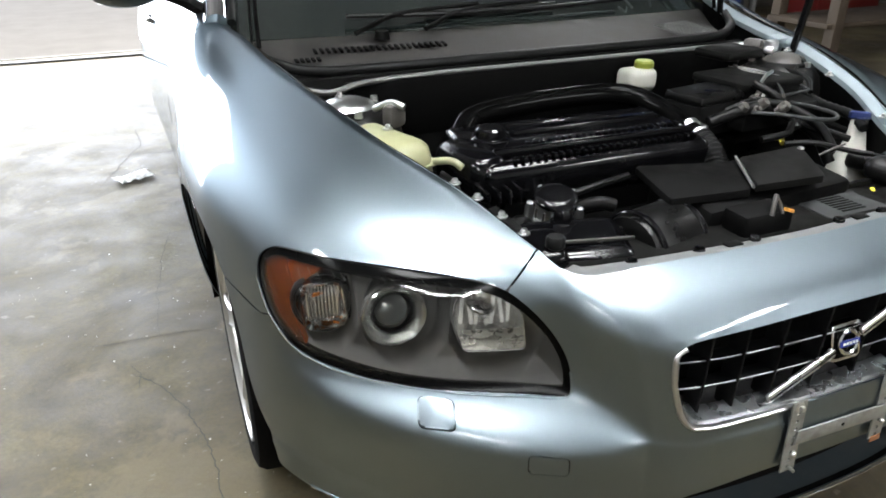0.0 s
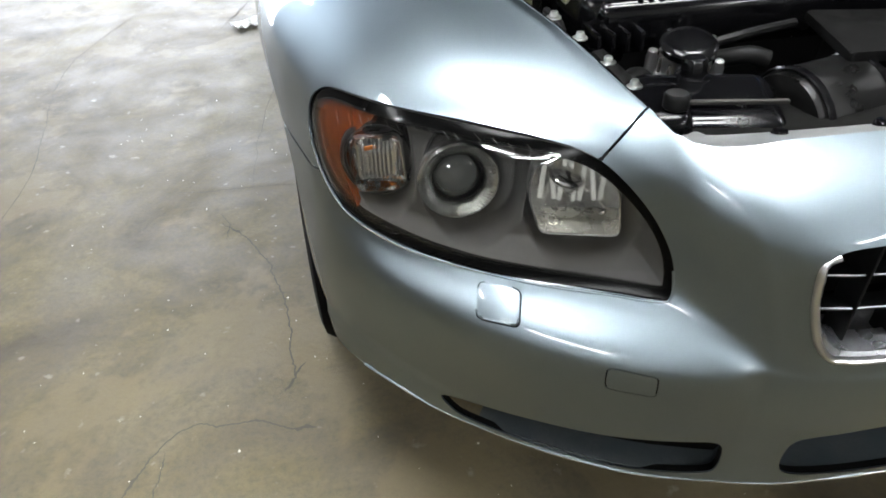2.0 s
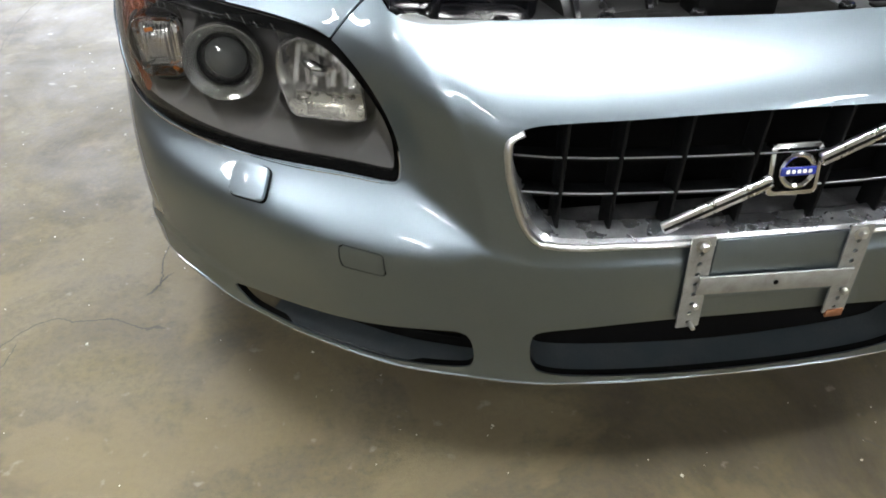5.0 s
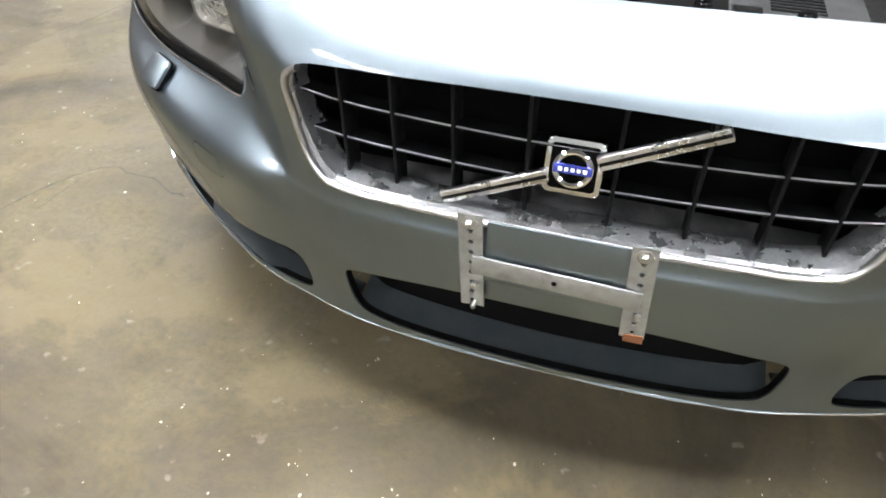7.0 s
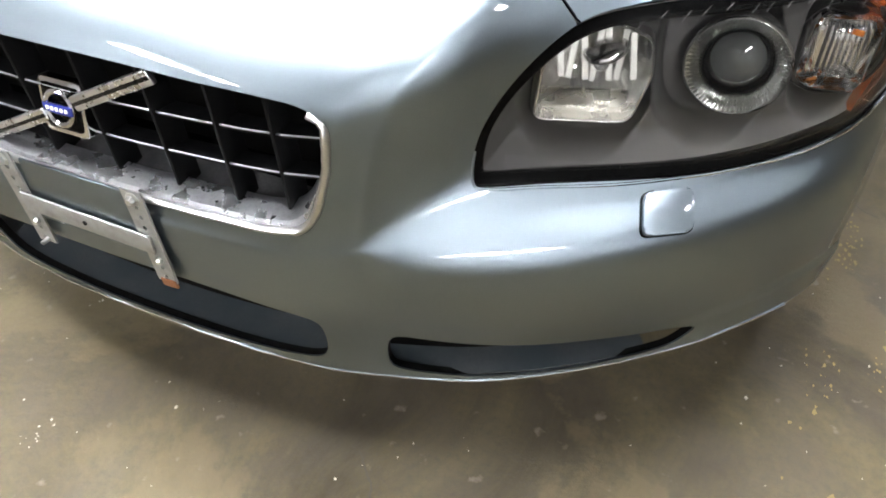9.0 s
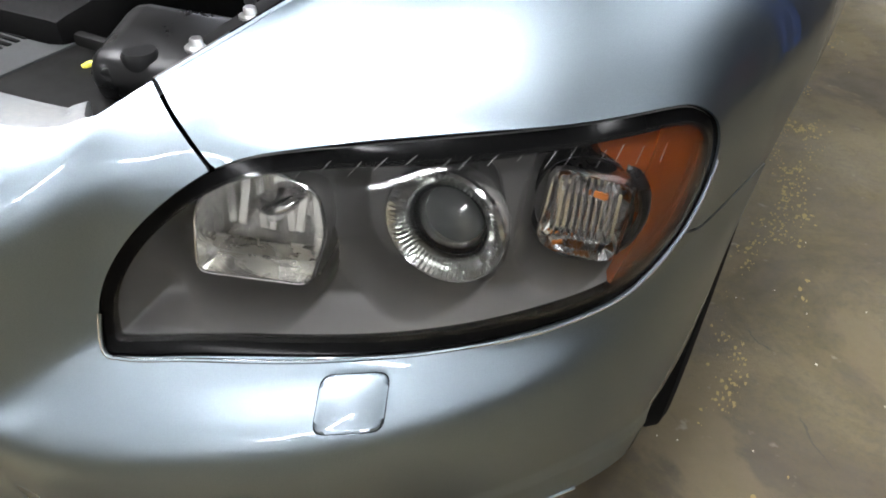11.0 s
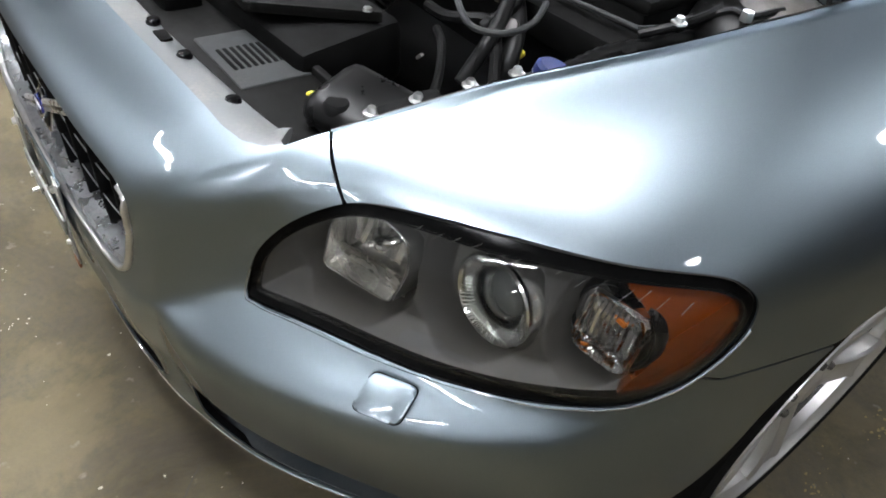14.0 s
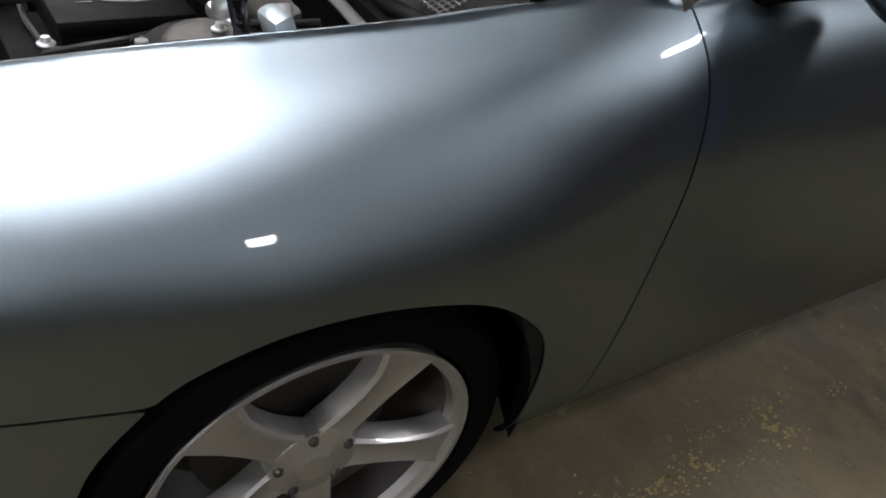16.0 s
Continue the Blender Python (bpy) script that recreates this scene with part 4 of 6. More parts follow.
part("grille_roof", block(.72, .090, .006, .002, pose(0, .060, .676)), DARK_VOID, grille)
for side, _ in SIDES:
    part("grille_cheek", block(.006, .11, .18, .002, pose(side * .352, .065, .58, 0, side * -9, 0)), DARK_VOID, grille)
# emblem with its diagonal bar
for xa, xb in ((-.150, -.026), (.026, .150)):
    za, zb = .580 + xa * .475, .580 + xb * .475
    pa, pb = Vector((xa, front_y(xa, za) + .012, za)), Vector((xb, front_y(xb, zb) + .012, zb))
    run = (pb - pa).normalized()
    up = Vector((0, -1, 0)).cross(run).normalized()
    m = Matrix.Translation((pa + pb) / 2) @ Matrix((run, up, run.cross(up))).transposed().to_4x4()
    bar = part("diagonal_bar", block((pb - pa).length, .0175, .008, .0025, m, 3), CHROME_WORN, grille, "chrome diagonal bar")
    part("bar_groove", block((pb - pa).length * .98, .0045, .0012, .0003, m @ pose(0, 0, .0042)), BLACK_PLASTIC, bar)
    part("bar_groove", block((pb - pa).length * .98, .0045, .0012, .0003, m @ pose(0, 0, -.0042)), BLACK_PLASTIC, bar)
face = pose(0, -.012, .580, 90 - 13, 0, 0)
emblem = part("emblem", prism(rounded([(-.032, -.032), (.032, -.032), (.032, .032), (-.032, .032)], .006, 4), .014, face, .002), CHROME, grille, "square chrome emblem plate")
part("emblem_field", prism(rounded([(-.0262, -.0262), (.0262, -.0262), (.0262, .0262), (-.0262, .0262)], .004, 4), .004, face @ pose(0, 0, .002), .0008), BLACK_GLOSS, emblem)
part("emblem_ring", lathe([(.0165, 0), (.0165, .004), (.0195, .0055), (.0225, .004), (.0225, 0)], 44, face @ pose(0, 0, .002), closed=True), CHROME, emblem)
part("emblem_bar", block(.043, .0105, .005, .001, face @ pose(0, 0, .0065)), BADGE_BLUE, emblem, "plain blue enamel bar")
for k in range(5):
    part("pale_mark", block(.0042, .0042, .0008, .0002, face @ pose(-.0136 + .0068 * k, 0, .0092)), MARKER, emblem)

# plate bracket: perforated steel strips, no plate
bracket = sub("plate_bracket", car, "empty number plate bracket of perforated steel strips")
def strip(x, top, low, lean):
    n = 7
    bm = bmesh.new()
    y0 = front_y(x, .44) - .004
    m = pose(x, y0, (top + low) / 2, 90, 0, 0) @ pose(0, 0, 0, 0, 0, lean)
    h, w = top - low, .030
    cells = []
    # a strip with punched holes: each cell is an eight-sided hole in a square
    count = 9
    for k in range(count):
        cy = -h / 2 + h * (k + .5) / count
        half_h = h / count / 2
        sq = [(w / 2 * a, half_h * c) for a, c in ((1, 0), (1, 1), (0, 1), (-1, 1), (-1, 0), (-1, -1), (0, -1), (1, -1))]
        r = .0034 if k not in (count - 1,) else .001
        holes = [(r * math.cos(math.pi * j / 4), r * math.sin(math.pi * j / 4)) for j in range(8)]
        lo, hi = [], []
        for (ax, ay), (hx, hy) in zip(sq, holes):
            lo.append((bm.verts.new((ax, cy + ay, 0)), bm.verts.new((hx, cy + hy, 0))))
            hi.append((bm.verts.new((ax, cy + ay, .0025)), bm.verts.new((hx, cy + hy, .0025))))
        for j in range(8):
            j2 = (j + 1) % 8
            bm.faces.new((hi[j][0], hi[j2][0], hi[j2][1], hi[j][1]))
            bm.faces.new((hi[j][1], hi[j2][1], lo[j2][1], lo[j][1]))
            bm.faces.new((lo[j2][0], hi[j2][0], hi[j][0], lo[j][0]))
    bmesh.ops.remove_doubles(bm, verts=bm.verts, dist=1e-5)
    bmesh.ops.transform(bm, matrix=m, verts=bm.verts)
    return bm, m, h


for x, lean, low in ((-.104, 3, .366), (.098, 3, .370)):
    bm, m, h = strip(x, .512, low, lean)
    s = part("upright_strip", bm, GALVANISED, bracket, "perforated upright strip", smooth=False)
    part("bolt", lathe([(0, .007), (.0045, .0065), (.006, .004), (.006, .001), (.010, 0), (.010, -.002)], 6, m @ pose(0, h / 2 - .012, .0035)), STEEL, s)
    part("bolt", lathe([(0, .006), (.0035, .0055), (.0045, .003), (.0045, 0)], 8, m @ pose(.004, -h / 2 + .038, .0035)), STEEL, s)
    if x > 0:
        part("rusty_end", block(.024, .013, .0035, .001, m @ pose(.002, -h / 2 - .002, .002)), RUST, s, "rust-covered strip end")
    else:
        part("bolt", lathe([(0, .012), (.003, .0115), (.0035, 0)], 8, m @ pose(.003, -h / 2 + .006, .002)), STEEL, s)
part("cross_strip", block(.205, .0035, .028, .001, pose(0, front_y(0, .44) - .008, .436, 0, 1.5, 0)), GALVANISED, bracket, "flat cross strip")
part("hole", lathe([(.0033, 0), (.0033, .002)], 10, pose(0, front_y(0, .44) - .009, .436, 90, 0, 0)), BLACK_MATT, bracket)
# unpainted recess where the plate would sit
part("plate_recess", block(.175, .004, .090, .002, pose(0, front_y(0, .45) - .0005, .457, -3, 0, 0)), PAINT, bumper)

# rolled lower lip of the bumper
lip = [(x, skin_at(x, low_edge(abs(x)) + .001)) for x in np.linspace(-.83, .83, 67)]
part("lip_bead", hose(smooth_path([(x, p.y + .001, low_edge(abs(x)) + .0015) for x, (p, w) in lip][::2], 3), .0036, 1, 10), PAINT, bumper)

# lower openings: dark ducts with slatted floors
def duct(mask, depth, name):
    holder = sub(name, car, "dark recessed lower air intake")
    # added sheet behind the opening, its colour standing for the dark inside
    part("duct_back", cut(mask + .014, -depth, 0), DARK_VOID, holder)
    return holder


def ledge(points, depth, holder):
    """Sloping floor that runs back from an opening's lower edge."""
    bm = bmesh.new()
    rows = [[bm.verts.new(Vector(q) + Vector((0, dy, dz))) for dy, dz in ((.003, -.003), (.003, -.007), (depth, .006), (depth, .010))] for q in points]
    for p, q in zip(rows, rows[1:]):
        for j in range(4):
            bm.faces.new((p[j], p[(j + 1) % 4], q[(j + 1) % 4], q[j]))
    bm.faces.new(rows[0])
    bm.faces.new(rows[-1][::-1])
    bmesh.ops.recalc_face_normals(bm, faces=bm.faces)
    part("intake_floor", bm, LEDGE_GREY, holder, "dusty blue-grey intake floor")


intake = duct(d_intake, .060, "lower_intake")
ledge([(x, front_y(x, .245), .2365 + .006 * (x / .2) ** 2 + 3 * max(0, abs(x) - .26) ** 1.5) for x in np.linspace(-.29, .29, 25)], .085, intake)
# one more near-black sheet, for the shade deep in the intake
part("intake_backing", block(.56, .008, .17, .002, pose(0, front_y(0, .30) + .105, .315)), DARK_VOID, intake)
for z in (.345, .318):
    part("intake_slat", hose([(x, front_y(x, z) + .050, z) for x in np.linspace(-.275, .275, 9)], .005, 1, 8, flat=.5), BLACK_MATT, intake)
for side, _ in SIDES:
    mine = np.where(SKIN[:, 0] * side > 0, 1.0, -1.0)
    fog = duct(np.minimum(d_fog, mine), .042, "fog_recess")
    rim = [skin_at(side * s, .2405 + .0001 * i) for i, s in enumerate((.31, .36, .42, .48, .54, .60, .64, .675))]
    bm = bmesh.new()
    rows = [[bm.verts.new(p - w * d + Vector((0, 0, dz))) for d, dz in ((.003, .002), (.003, -.003), (.05, .004), (.05, .009))] for p, w in rim]
    for a, b2 in zip(rows, rows[1:]):
        for j in range(4):
            bm.faces.new((a[j], a[(j + 1) % 4], b2[(j + 1) % 4], b2[j]))
    bmesh.ops.recalc_face_normals(bm, faces=bm.faces)
    part("recess_floor", bm, LEDGE_GREY, fog, "dusty blue-grey recess floor")
    p, w = skin_at(side * .615, .277)
    part("fog_lamp", lathe([(0, .006), (.016, .004), (.022, -.004), (.024, -.02)], 28, aimed(p - w * .030, w)), LENS_DARK, fog, "dark round fog lamp")
    p, w = skin_at(side * .47, .276)
    part("fog_slat", hose([skin_at(side * x, .276)[0] - skin_at(side * x, .276)[1] * .035 for x in (.39, .45, .52, .58)], .004, 2, 8, flat=.5), BLACK_MATT, fog)
# dark tray under the nose
part("under_tray", block(1.0, .9, .012, .004, pose(0, .62, .215)), BLACK_MATT, car)
# wheels
def wheel(side, y, spin=0.0):
    w = sub("wheel", car, "five-spoke silver alloy wheel")
    # built about z, then turned so that z points outwards
    place = pose(side * .905, y, WHEEL_Z, 0, 90 * side, 0)
    part("tyre", lathe([(.246, -.020), (.258, -.004), (.285, .000), (.305, -.006), (.316, -.022), (.3185, -.050), (.3195, -.115), (.3185, -.180), (.312, -.215), (.285, -.232), (.250, -.225), (.240, -.12)], 72, place, closed=True), RUBBER, w, "worn black tyre")
    rim = part("rim", lathe([(.2435, -.012), (.2475, -.006), (.2465, -.002), (.240, -.003), (.236, -.010), (.228, -.016), (.225, -.034), (.232, -.034), (.240, -.020)], 72, place, closed=True), ALLOY, w, "silver alloy rim")
    part("barrel", lathe([(.226, -.033), (.216, -.100), (.220, -.200), (.236, -.205), (.226, -.10), (.233, -.035)], 60, place, closed=True), DARK_STEEL, w, "brake-dusted dark rim barrel")
    for k in range(5):
        a = math.radians(-14 + 72 * k + spin)
        turn = place @ pose(0, 0, 0, 0, 0, math.degrees(a) * side)
        bm = bmesh.new()
        prof = ((.045, .036, -.030), (.075, .030, -.026), (.11, .027, -.020), (.15, .028, -.014), (.19, .034, -.009), (.215, .044, -.008), (.236, .056, -.010))
        rings = []
        for r, hw, z in prof:
            rings.append([bm.verts.new(q) for q in ((-hw, r, z - .040), (-hw * .97, r, z - .006), (-hw * .80, r, z), (-hw * .62, r, z - .0035), (0, r, z - .0050), (hw * .62, r, z - .0035), (hw * .80, r, z), (hw * .97, r, z - .006), (hw, r, z - .040))])
        for p, q in zip(rings, rings[1:]):
            for j in range(8):
                bm.faces.new((p[j], p[j + 1], q[j + 1], q[j]))
            bm.faces.new((p[8], p[0], q[0], q[8]))
        bm.faces.new(rings[0])
        bm.faces.new(rings[-1][::-1])
        bmesh.ops.transform(bm, matrix=turn, verts=bm.verts)
        bmesh.ops.recalc_face_normals(bm, faces=bm.faces)
        part("spoke", bm, ALLOY, w)
        b = a + math.radians(36)
        lug = place @ pose(-side * .056 * math.sin(b), .056 * math.cos(b), -.026)
        part("lug_nut", lathe([(0, .006), (.006, .005), (.0085, 0), (.0085, -.012)], 6, lug), DARK_STEEL, w)
    part("hub", lathe([(0, -.018), (.026, -.019), (.029, -.022), (.046, -.026), (.068, -.030), (.070, -.060)], 40, place), ALLOY, w)
    part("centre_cap", lathe([(0, -.0190), (.024, -.0195), (.0255, -.022)], 32, place), ALLOY, w)
    part("brake_disc", lathe([(.06, -.10), (.155, -.10), (.158, -.11), (.155, -.125), (.06, -.125)], 48, place), DARK_STEEL, w)
    part("brake_caliper", block(.07, .16, .08, .015, place @ pose(.12, .05, -.10, 0, 0, 25)), DARK_STEEL, w)
    return w


for side, _ in SIDES:
    wheel(side, WHEEL_Y)
    wheel(side, REAR_Y, 20)
    for y in (WHEEL_Y, REAR_Y):
        # wheel liner; the shade under the arch is put into its near-black colour
        bm = bmesh.new()
        rings = []
        for k in range(25):
            a = -.24 + (math.pi * 1.01 + .24) * k / 24
            rings.append([bm.verts.new((side * (x + (.050 * max(0, math.cos(a)) if x > .84 else 0)), y + .022 + r * math.cos(a) - (.075 if y < 2 else 0) * max(0, -math.cos(a)) ** 4, WHEEL_Z + r * math.sin(a))) for x, r in ((.868, .366 - .034 * max(0, math.cos(a))), (.83, .374), (.74, .376), (.62, .37), (.615, .05))])
        for p, q in zip(rings, rings[1:]):
            for j in range(4):
                bm.faces.new((p[j], p[j + 1], q[j + 1], q[j]))
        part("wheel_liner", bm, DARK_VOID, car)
# ---- under the bonnet ----
bay = sub("engine_bay", car, "dark engine bay")
# near-black floor: the bay's deep shade is put into its colour
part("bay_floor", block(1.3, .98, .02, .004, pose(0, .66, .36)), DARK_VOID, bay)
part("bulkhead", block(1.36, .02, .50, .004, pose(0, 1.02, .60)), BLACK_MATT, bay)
# slam panel behind the bonnet edge
slam = part("slam_panel", hose([(-.430, .150, .722), (-.40, .130, .719), (-.20, .115, .716), (0, .110, .713), (.20, .115, .716), (.40, .130, .719), (.430, .150, .722)], .030, 6, 12, flat=.22), SLAM, car, "silver-grey painted slam panel")
for x in (-.33, -.205, -.09, .10, .205, .33):
    part("push_clip", lathe([(0, .004), (.008, .0035), (.010, 0), (.010, -.004)], 16, pose(x, .128 if abs(x) < .3 else .135, .722)), BLACK_PLASTIC, slam)
for x in (-.14, .145):
    part("slot_mark", block(.030, .016, .004, .001, pose(x, .124, .7215)), BLACK_MATT, slam)
# radiator cover: dull tray with a slotted inlet on each side
cover = part("radiator_cover", block(.84, .14, .03, .010, pose(0, .205, .686)), BAY_PLASTIC, bay, "dusty black radiator cover tray")
part("vent_panel", block(.150, .105, .006, .003, pose(.205, .220, .7005)), VENT_GREY, cover, "grey slotted vent panel")
for k in range(9):
    part("vent_slot", block(.060, .0055, .006, .001, pose(.205, .182 + .0095 * k, .7018)), DARK_VOID, cover)
part("cover_rib", block(.80, .012, .028, .004, pose(0, .272, .698)), BAY_PLASTIC, cover)
part("bonnet_latch", block(.11, .06, .05, .01, pose(-.02, .195, .715)), BLACK_MATT, bay)
part("latch_lever", hose([(-.02, .165, .735), (-.012, .172, .752), (.0, .182, .764)], .004), DARK_STEEL, bay)
part("latch_lever", hose([(.005, .165, .735), (.006, .176, .750), (.0, .182, .762)], .003), DARK_STEEL, bay)
part("orange_connector", block(.034, .010, .006, .002, pose(.012, .160, .742, 0, 22, 24)), ORANGE, bay)
part("yellow_tag", hose([(.322, .236, .700), (.327, .241, .703), (.330, .248, .700)], .0036, 4, 8), YELLOW, bay)
part("yellow_tag", hose([(.372, .520, .712), (.380, .534, .718), (.372, .552, .715)], .006, 4, 8), YELLOW, bay)
part("red_connector", block(.022, .014, .012, .003, pose(.444, .608, .732, 0, 20, 30)), RED, bay)
part("rubber_stop", lathe([(0, .024), (.013, .024), (.016, .020), (.016, .006), (.013, .003), (.013, -.004), (.018, -.008), (.018, -.030)], 24, pose(.416, .222, .720)), HOSE, bay, "black rubber bonnet stop")
part("rubber_stop", lathe([(0, .024), (.013, .024), (.016, .020), (.016, .006), (.013, .003), (.013, -.004), (.018, -.008), (.018, -.030)], 24, pose(-.416, .222, .720)), HOSE, bay, "black rubber bonnet stop")
# air box
box = part("air_box", block(.38, .17, .10, .018, pose(.085, .325, .690, 6, 0, 4)), BLACK_MATT, bay, "matt black air filter box")
part("lid_panel", prism(rounded([(.012, .240), (.168, .228), (.268, .384), (.092, .372)], .008), .014, pose(0, 0, .760), .004), BAY_PLASTIC, box)
part("lid_panel", prism(rounded([(-.16, .262), (.004, .242), (.084, .376), (-.115, .43)], .008), .014, pose(0, 0, .752), .004), BLACK_MATT, box)
part("lid_seam", hose([(.006, .240, .757), (.087, .375, .762)], .003, 1, 6), GREY_PLASTIC, box)
part("box_screw", lathe([(0, .005), (.006, .004), (.007, 0)], 12, pose(.252, .366, .760)), STEEL, box)
# engine cover
eng = part("engine_cover", block(.52, .25, .085, .022, pose(-.165, .575, .745, 4, 0, -2), 3), BLACK_PLASTIC, bay, "glossy black ribbed engine cover")
for k in range(26):
    part("cover_rib", block(.008, .018, .010, .002, pose(-.36 + .0165 * k, .468, .786)), BLACK_PLASTIC, eng)
for k in range(24):
    part("cover_rib", block(.008, .014, .010, .002, pose(-.30 + .0165 * k, .535, .792)), BLACK_PLASTIC, eng)
part("cover_ridge", block(.46, .020, .018, .006, pose(-.16, .50, .790, 0, 0, -2)), BLACK_PLASTIC, eng)
part("cover_ridge", block(.36, .06, .020, .010, pose(-.12, .62, .792, 0, 0, -2)), BLACK_PLASTIC, eng)
part("oil_cap", lathe([(0, .030), (.026, .030), (.031, .026), (.033, .010), (.040, .006), (.040, 0)], 20, pose(-.352, .60, .785)), BLACK_PLASTIC, eng, "black ribbed oil cap")
part("cam_end_housing", block(.09, .17, .13, .03, pose(-.415, .555, .730, 0, 0, 8), 3), BLACK_PLASTIC, eng)
for k in range(4):
    part("housing_rib", block(.008, .13, .03, .003, pose(-.375 - .022 * k, .480, .735)), BLACK_PLASTIC, eng)
# charge pipe over the engine
pipe = part("charge_pipe", hose([(-.385, .66, .755), (-.370, .70, .782), (-.32, .735, .800), (-.18, .755, .808), (.0, .75, .812), (.075, .72, .808), (.112, .65, .790), (.122, .58, .768), (.125, .52, .750)], .025, 8, 20), BLACK_GLOSS, bay, "glossy black charge pipe")
for q, r in (((.123, .565, .763), .029), ((.125, .53, .753), .028)):
    part("hose_clamp", lathe([(r - .003, -.006), (r, -.006), (r, .006), (r - .003, .006)], 28, aimed(Vector(q), Vector((.02, -.85, -.45)).normalized()), closed=True), STEEL, pipe)
part("clamp_screw", block(.012, .022, .010, .002, pose(.152, .548, .770)), STEEL, pipe)
part("bellows", hose([(.125, .53, .752), (.122, .48, .73), (.115, .45, .70)], .028, 10, 18, ribs=.10), HOSE, bay)
# throttle body
tb_at = pose(-.318, .392, .700, 14, -4, 0)
tb = part("throttle_body", lathe([(.028, -.06), (.040, -.05), (.040, -.012), (.044, -.010), (.044, -.002), (.037, 0), (.037, .030), (.039, .032), (.039, .038), (.036, .040), (.0, .040)], 36, tb_at), CHROME_SOFT, bay, "bare aluminium throttle body")
part("throttle_cap", lathe([(0, .007), (.028, .006), (.037, .003), (.0405, -.001), (.0405, -.009)], 32, tb_at @ pose(0, 0, .0405)), BLACK_PLASTIC, tb, "black throttle body cap")
for k in range(5):
    a = 2 * math.pi * (k + .3) / 5
    at = tb_at @ pose(.048 * math.cos(a), .048 * math.sin(a), -.010)
    part("casting_boss", lathe([(.0085, -.035), (.0085, .030), (.0065, .033), (.0065, .040), (0, .041)], 12, at), CHROME_SOFT, tb)
for k in range(12):
    a = 2 * math.pi * k / 12
    part("casting_rib", block(.004, .004, .024, .001, tb_at @ pose(.0385 * math.cos(a), .0385 * math.sin(a), .011, 0, 0, math.degrees(a))), DARK_STEEL, tb)
# moulded intake ducts at the front
part("intake_drum", lathe([(0, .075), (.056, .075), (.068, .065), (.072, .045), (.072, -.05), (.066, -.07), (0, -.07)], 36, pose(-.180, .262, .668, 0, 90, 12)), BLACK_SATIN, bay, "black drum-shaped intake duct")
for k in (-.055, .050):
    part("drum_band", lathe([(.0725, k - .006), (.075, k - .004), (.075, k + .004), (.0725, k + .006)], 36, pose(-.180, .262, .668, 0, 90, 12), closed=True), BLACK_PLASTIC, bay)
part("front_duct", block(.20, .14, .11, .03, pose(-.355, .265, .665, 10, 0, -14), 3), BLACK_PLASTIC, bay)
part("front_duct_band", block(.15, .006, .006, .002, pose(-.345, .225, .722, 10, 0, -14)), COWL, bay)
part("breather_hose", hose([(-.285, .37, .715), (-.25, .345, .728), (-.225, .335, .722)], .013, 6, 14), HOSE, bay)
part("breather_cap", lathe([(0, .022), (.014, .022), (.017, .016), (.017, 0), (.024, -.002), (.024, -.012)], 20, pose(-.352, .305, .728)), BLACK_PLASTIC, bay)
part("lower_hose", hose([(-.44, .34, .66), (-.40, .38, .69), (-.36, .42, .66), (-.35, .45, .60)], .02, 8, 14), HOSE, bay)
part("wire_loom", hose([(-.50, .30, .68), (-.47, .36, .71), (-.46, .42, .715), (-.44, .47, .70)], .008, 8, 8, ribs=.2), HOSE, bay)
# coolant tank
tank = part("coolant_tank", block(.13, .20, .12, .035, pose(-.590, .590, .770, 0, -6, 18), 4), TANK, bay, "yellowed translucent coolant tank")
part("tank_band", block(.134, .204, .006, .002, pose(-.590, .590, .780, 0, -6, 18)), TANK, tank)
part("tank_nipple", hose([(-.515, .50, .795), (-.49, .475, .80), (-.475, .46, .79)], .007, 6, 10), TANK, tank)
# strut towers and caps
for side, _ in SIDES:
    part("strut_tower", lathe([(.02, .03), (.075, .024), (.105, 0), (.115, -.04), (.13, -.3)], 32, pose(side * .60, .775, .815)), BLACK_SATIN, bay, "domed strut tower")
    part("tower_cap", lathe([(0, .026), (.030, .025), (.050, .018), (.058, .008), (.058, 0)], 32, pose(side * .60, .775, .832)), CHROME_SOFT if side < 0 else DARK_STEEL, bay)
    for k in range(3):
        a = math.radians(30 + 120 * k)
        part("tower_nut", lathe([(0, .012), (.008, .012), (.009, 0)], 6, pose(side * .60 + .08 * math.cos(a), .775 + .08 * math.sin(a), .836)), STEEL, bay)
    # bay sides coloured near black, as shade under the bonnet
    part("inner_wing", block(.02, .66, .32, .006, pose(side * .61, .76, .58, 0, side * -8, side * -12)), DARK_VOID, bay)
part("bracket_cluster", block(.05, .03, .05, .012, pose(-.535, .665, .842, 0, 0, 30)), DARK_STEEL, bay)
part("bracket_arm", hose([(-.565, .70, .85), (-.54, .665, .868), (-.52, .645, .862)], .007), STEEL, bay)
# brake reservoir
res = part("brake_reservoir", block(.095, .07, .06, .018, pose(.248, .93, .790), 3), WHITE_PLASTIC, bay, "white brake fluid reservoir")
part("reservoir_cap", lathe([(0, .018), (.022, .018), (.026, .013), (.026, 0)], 24, pose(.268, .93, .820)), GREEN_CAP, res, "yellow-green cap")
# battery and fuse box
tray = part("battery_tray", block(.27, .25, .05, .008, pose(.395, .68, .765, 0, 0, 4)), BLACK_MATT, bay)
bat = part("battery", block(.195, .165, .13, .008, pose(.405, .695, .755, 0, 0, 4)), BLACK_MATT, bay, "dusty black battery")
part("battery_lid", block(.205, .17, .020, .006, pose(.405, .695, .826, 0, 0, 4)), BAY_PLASTIC, bat)
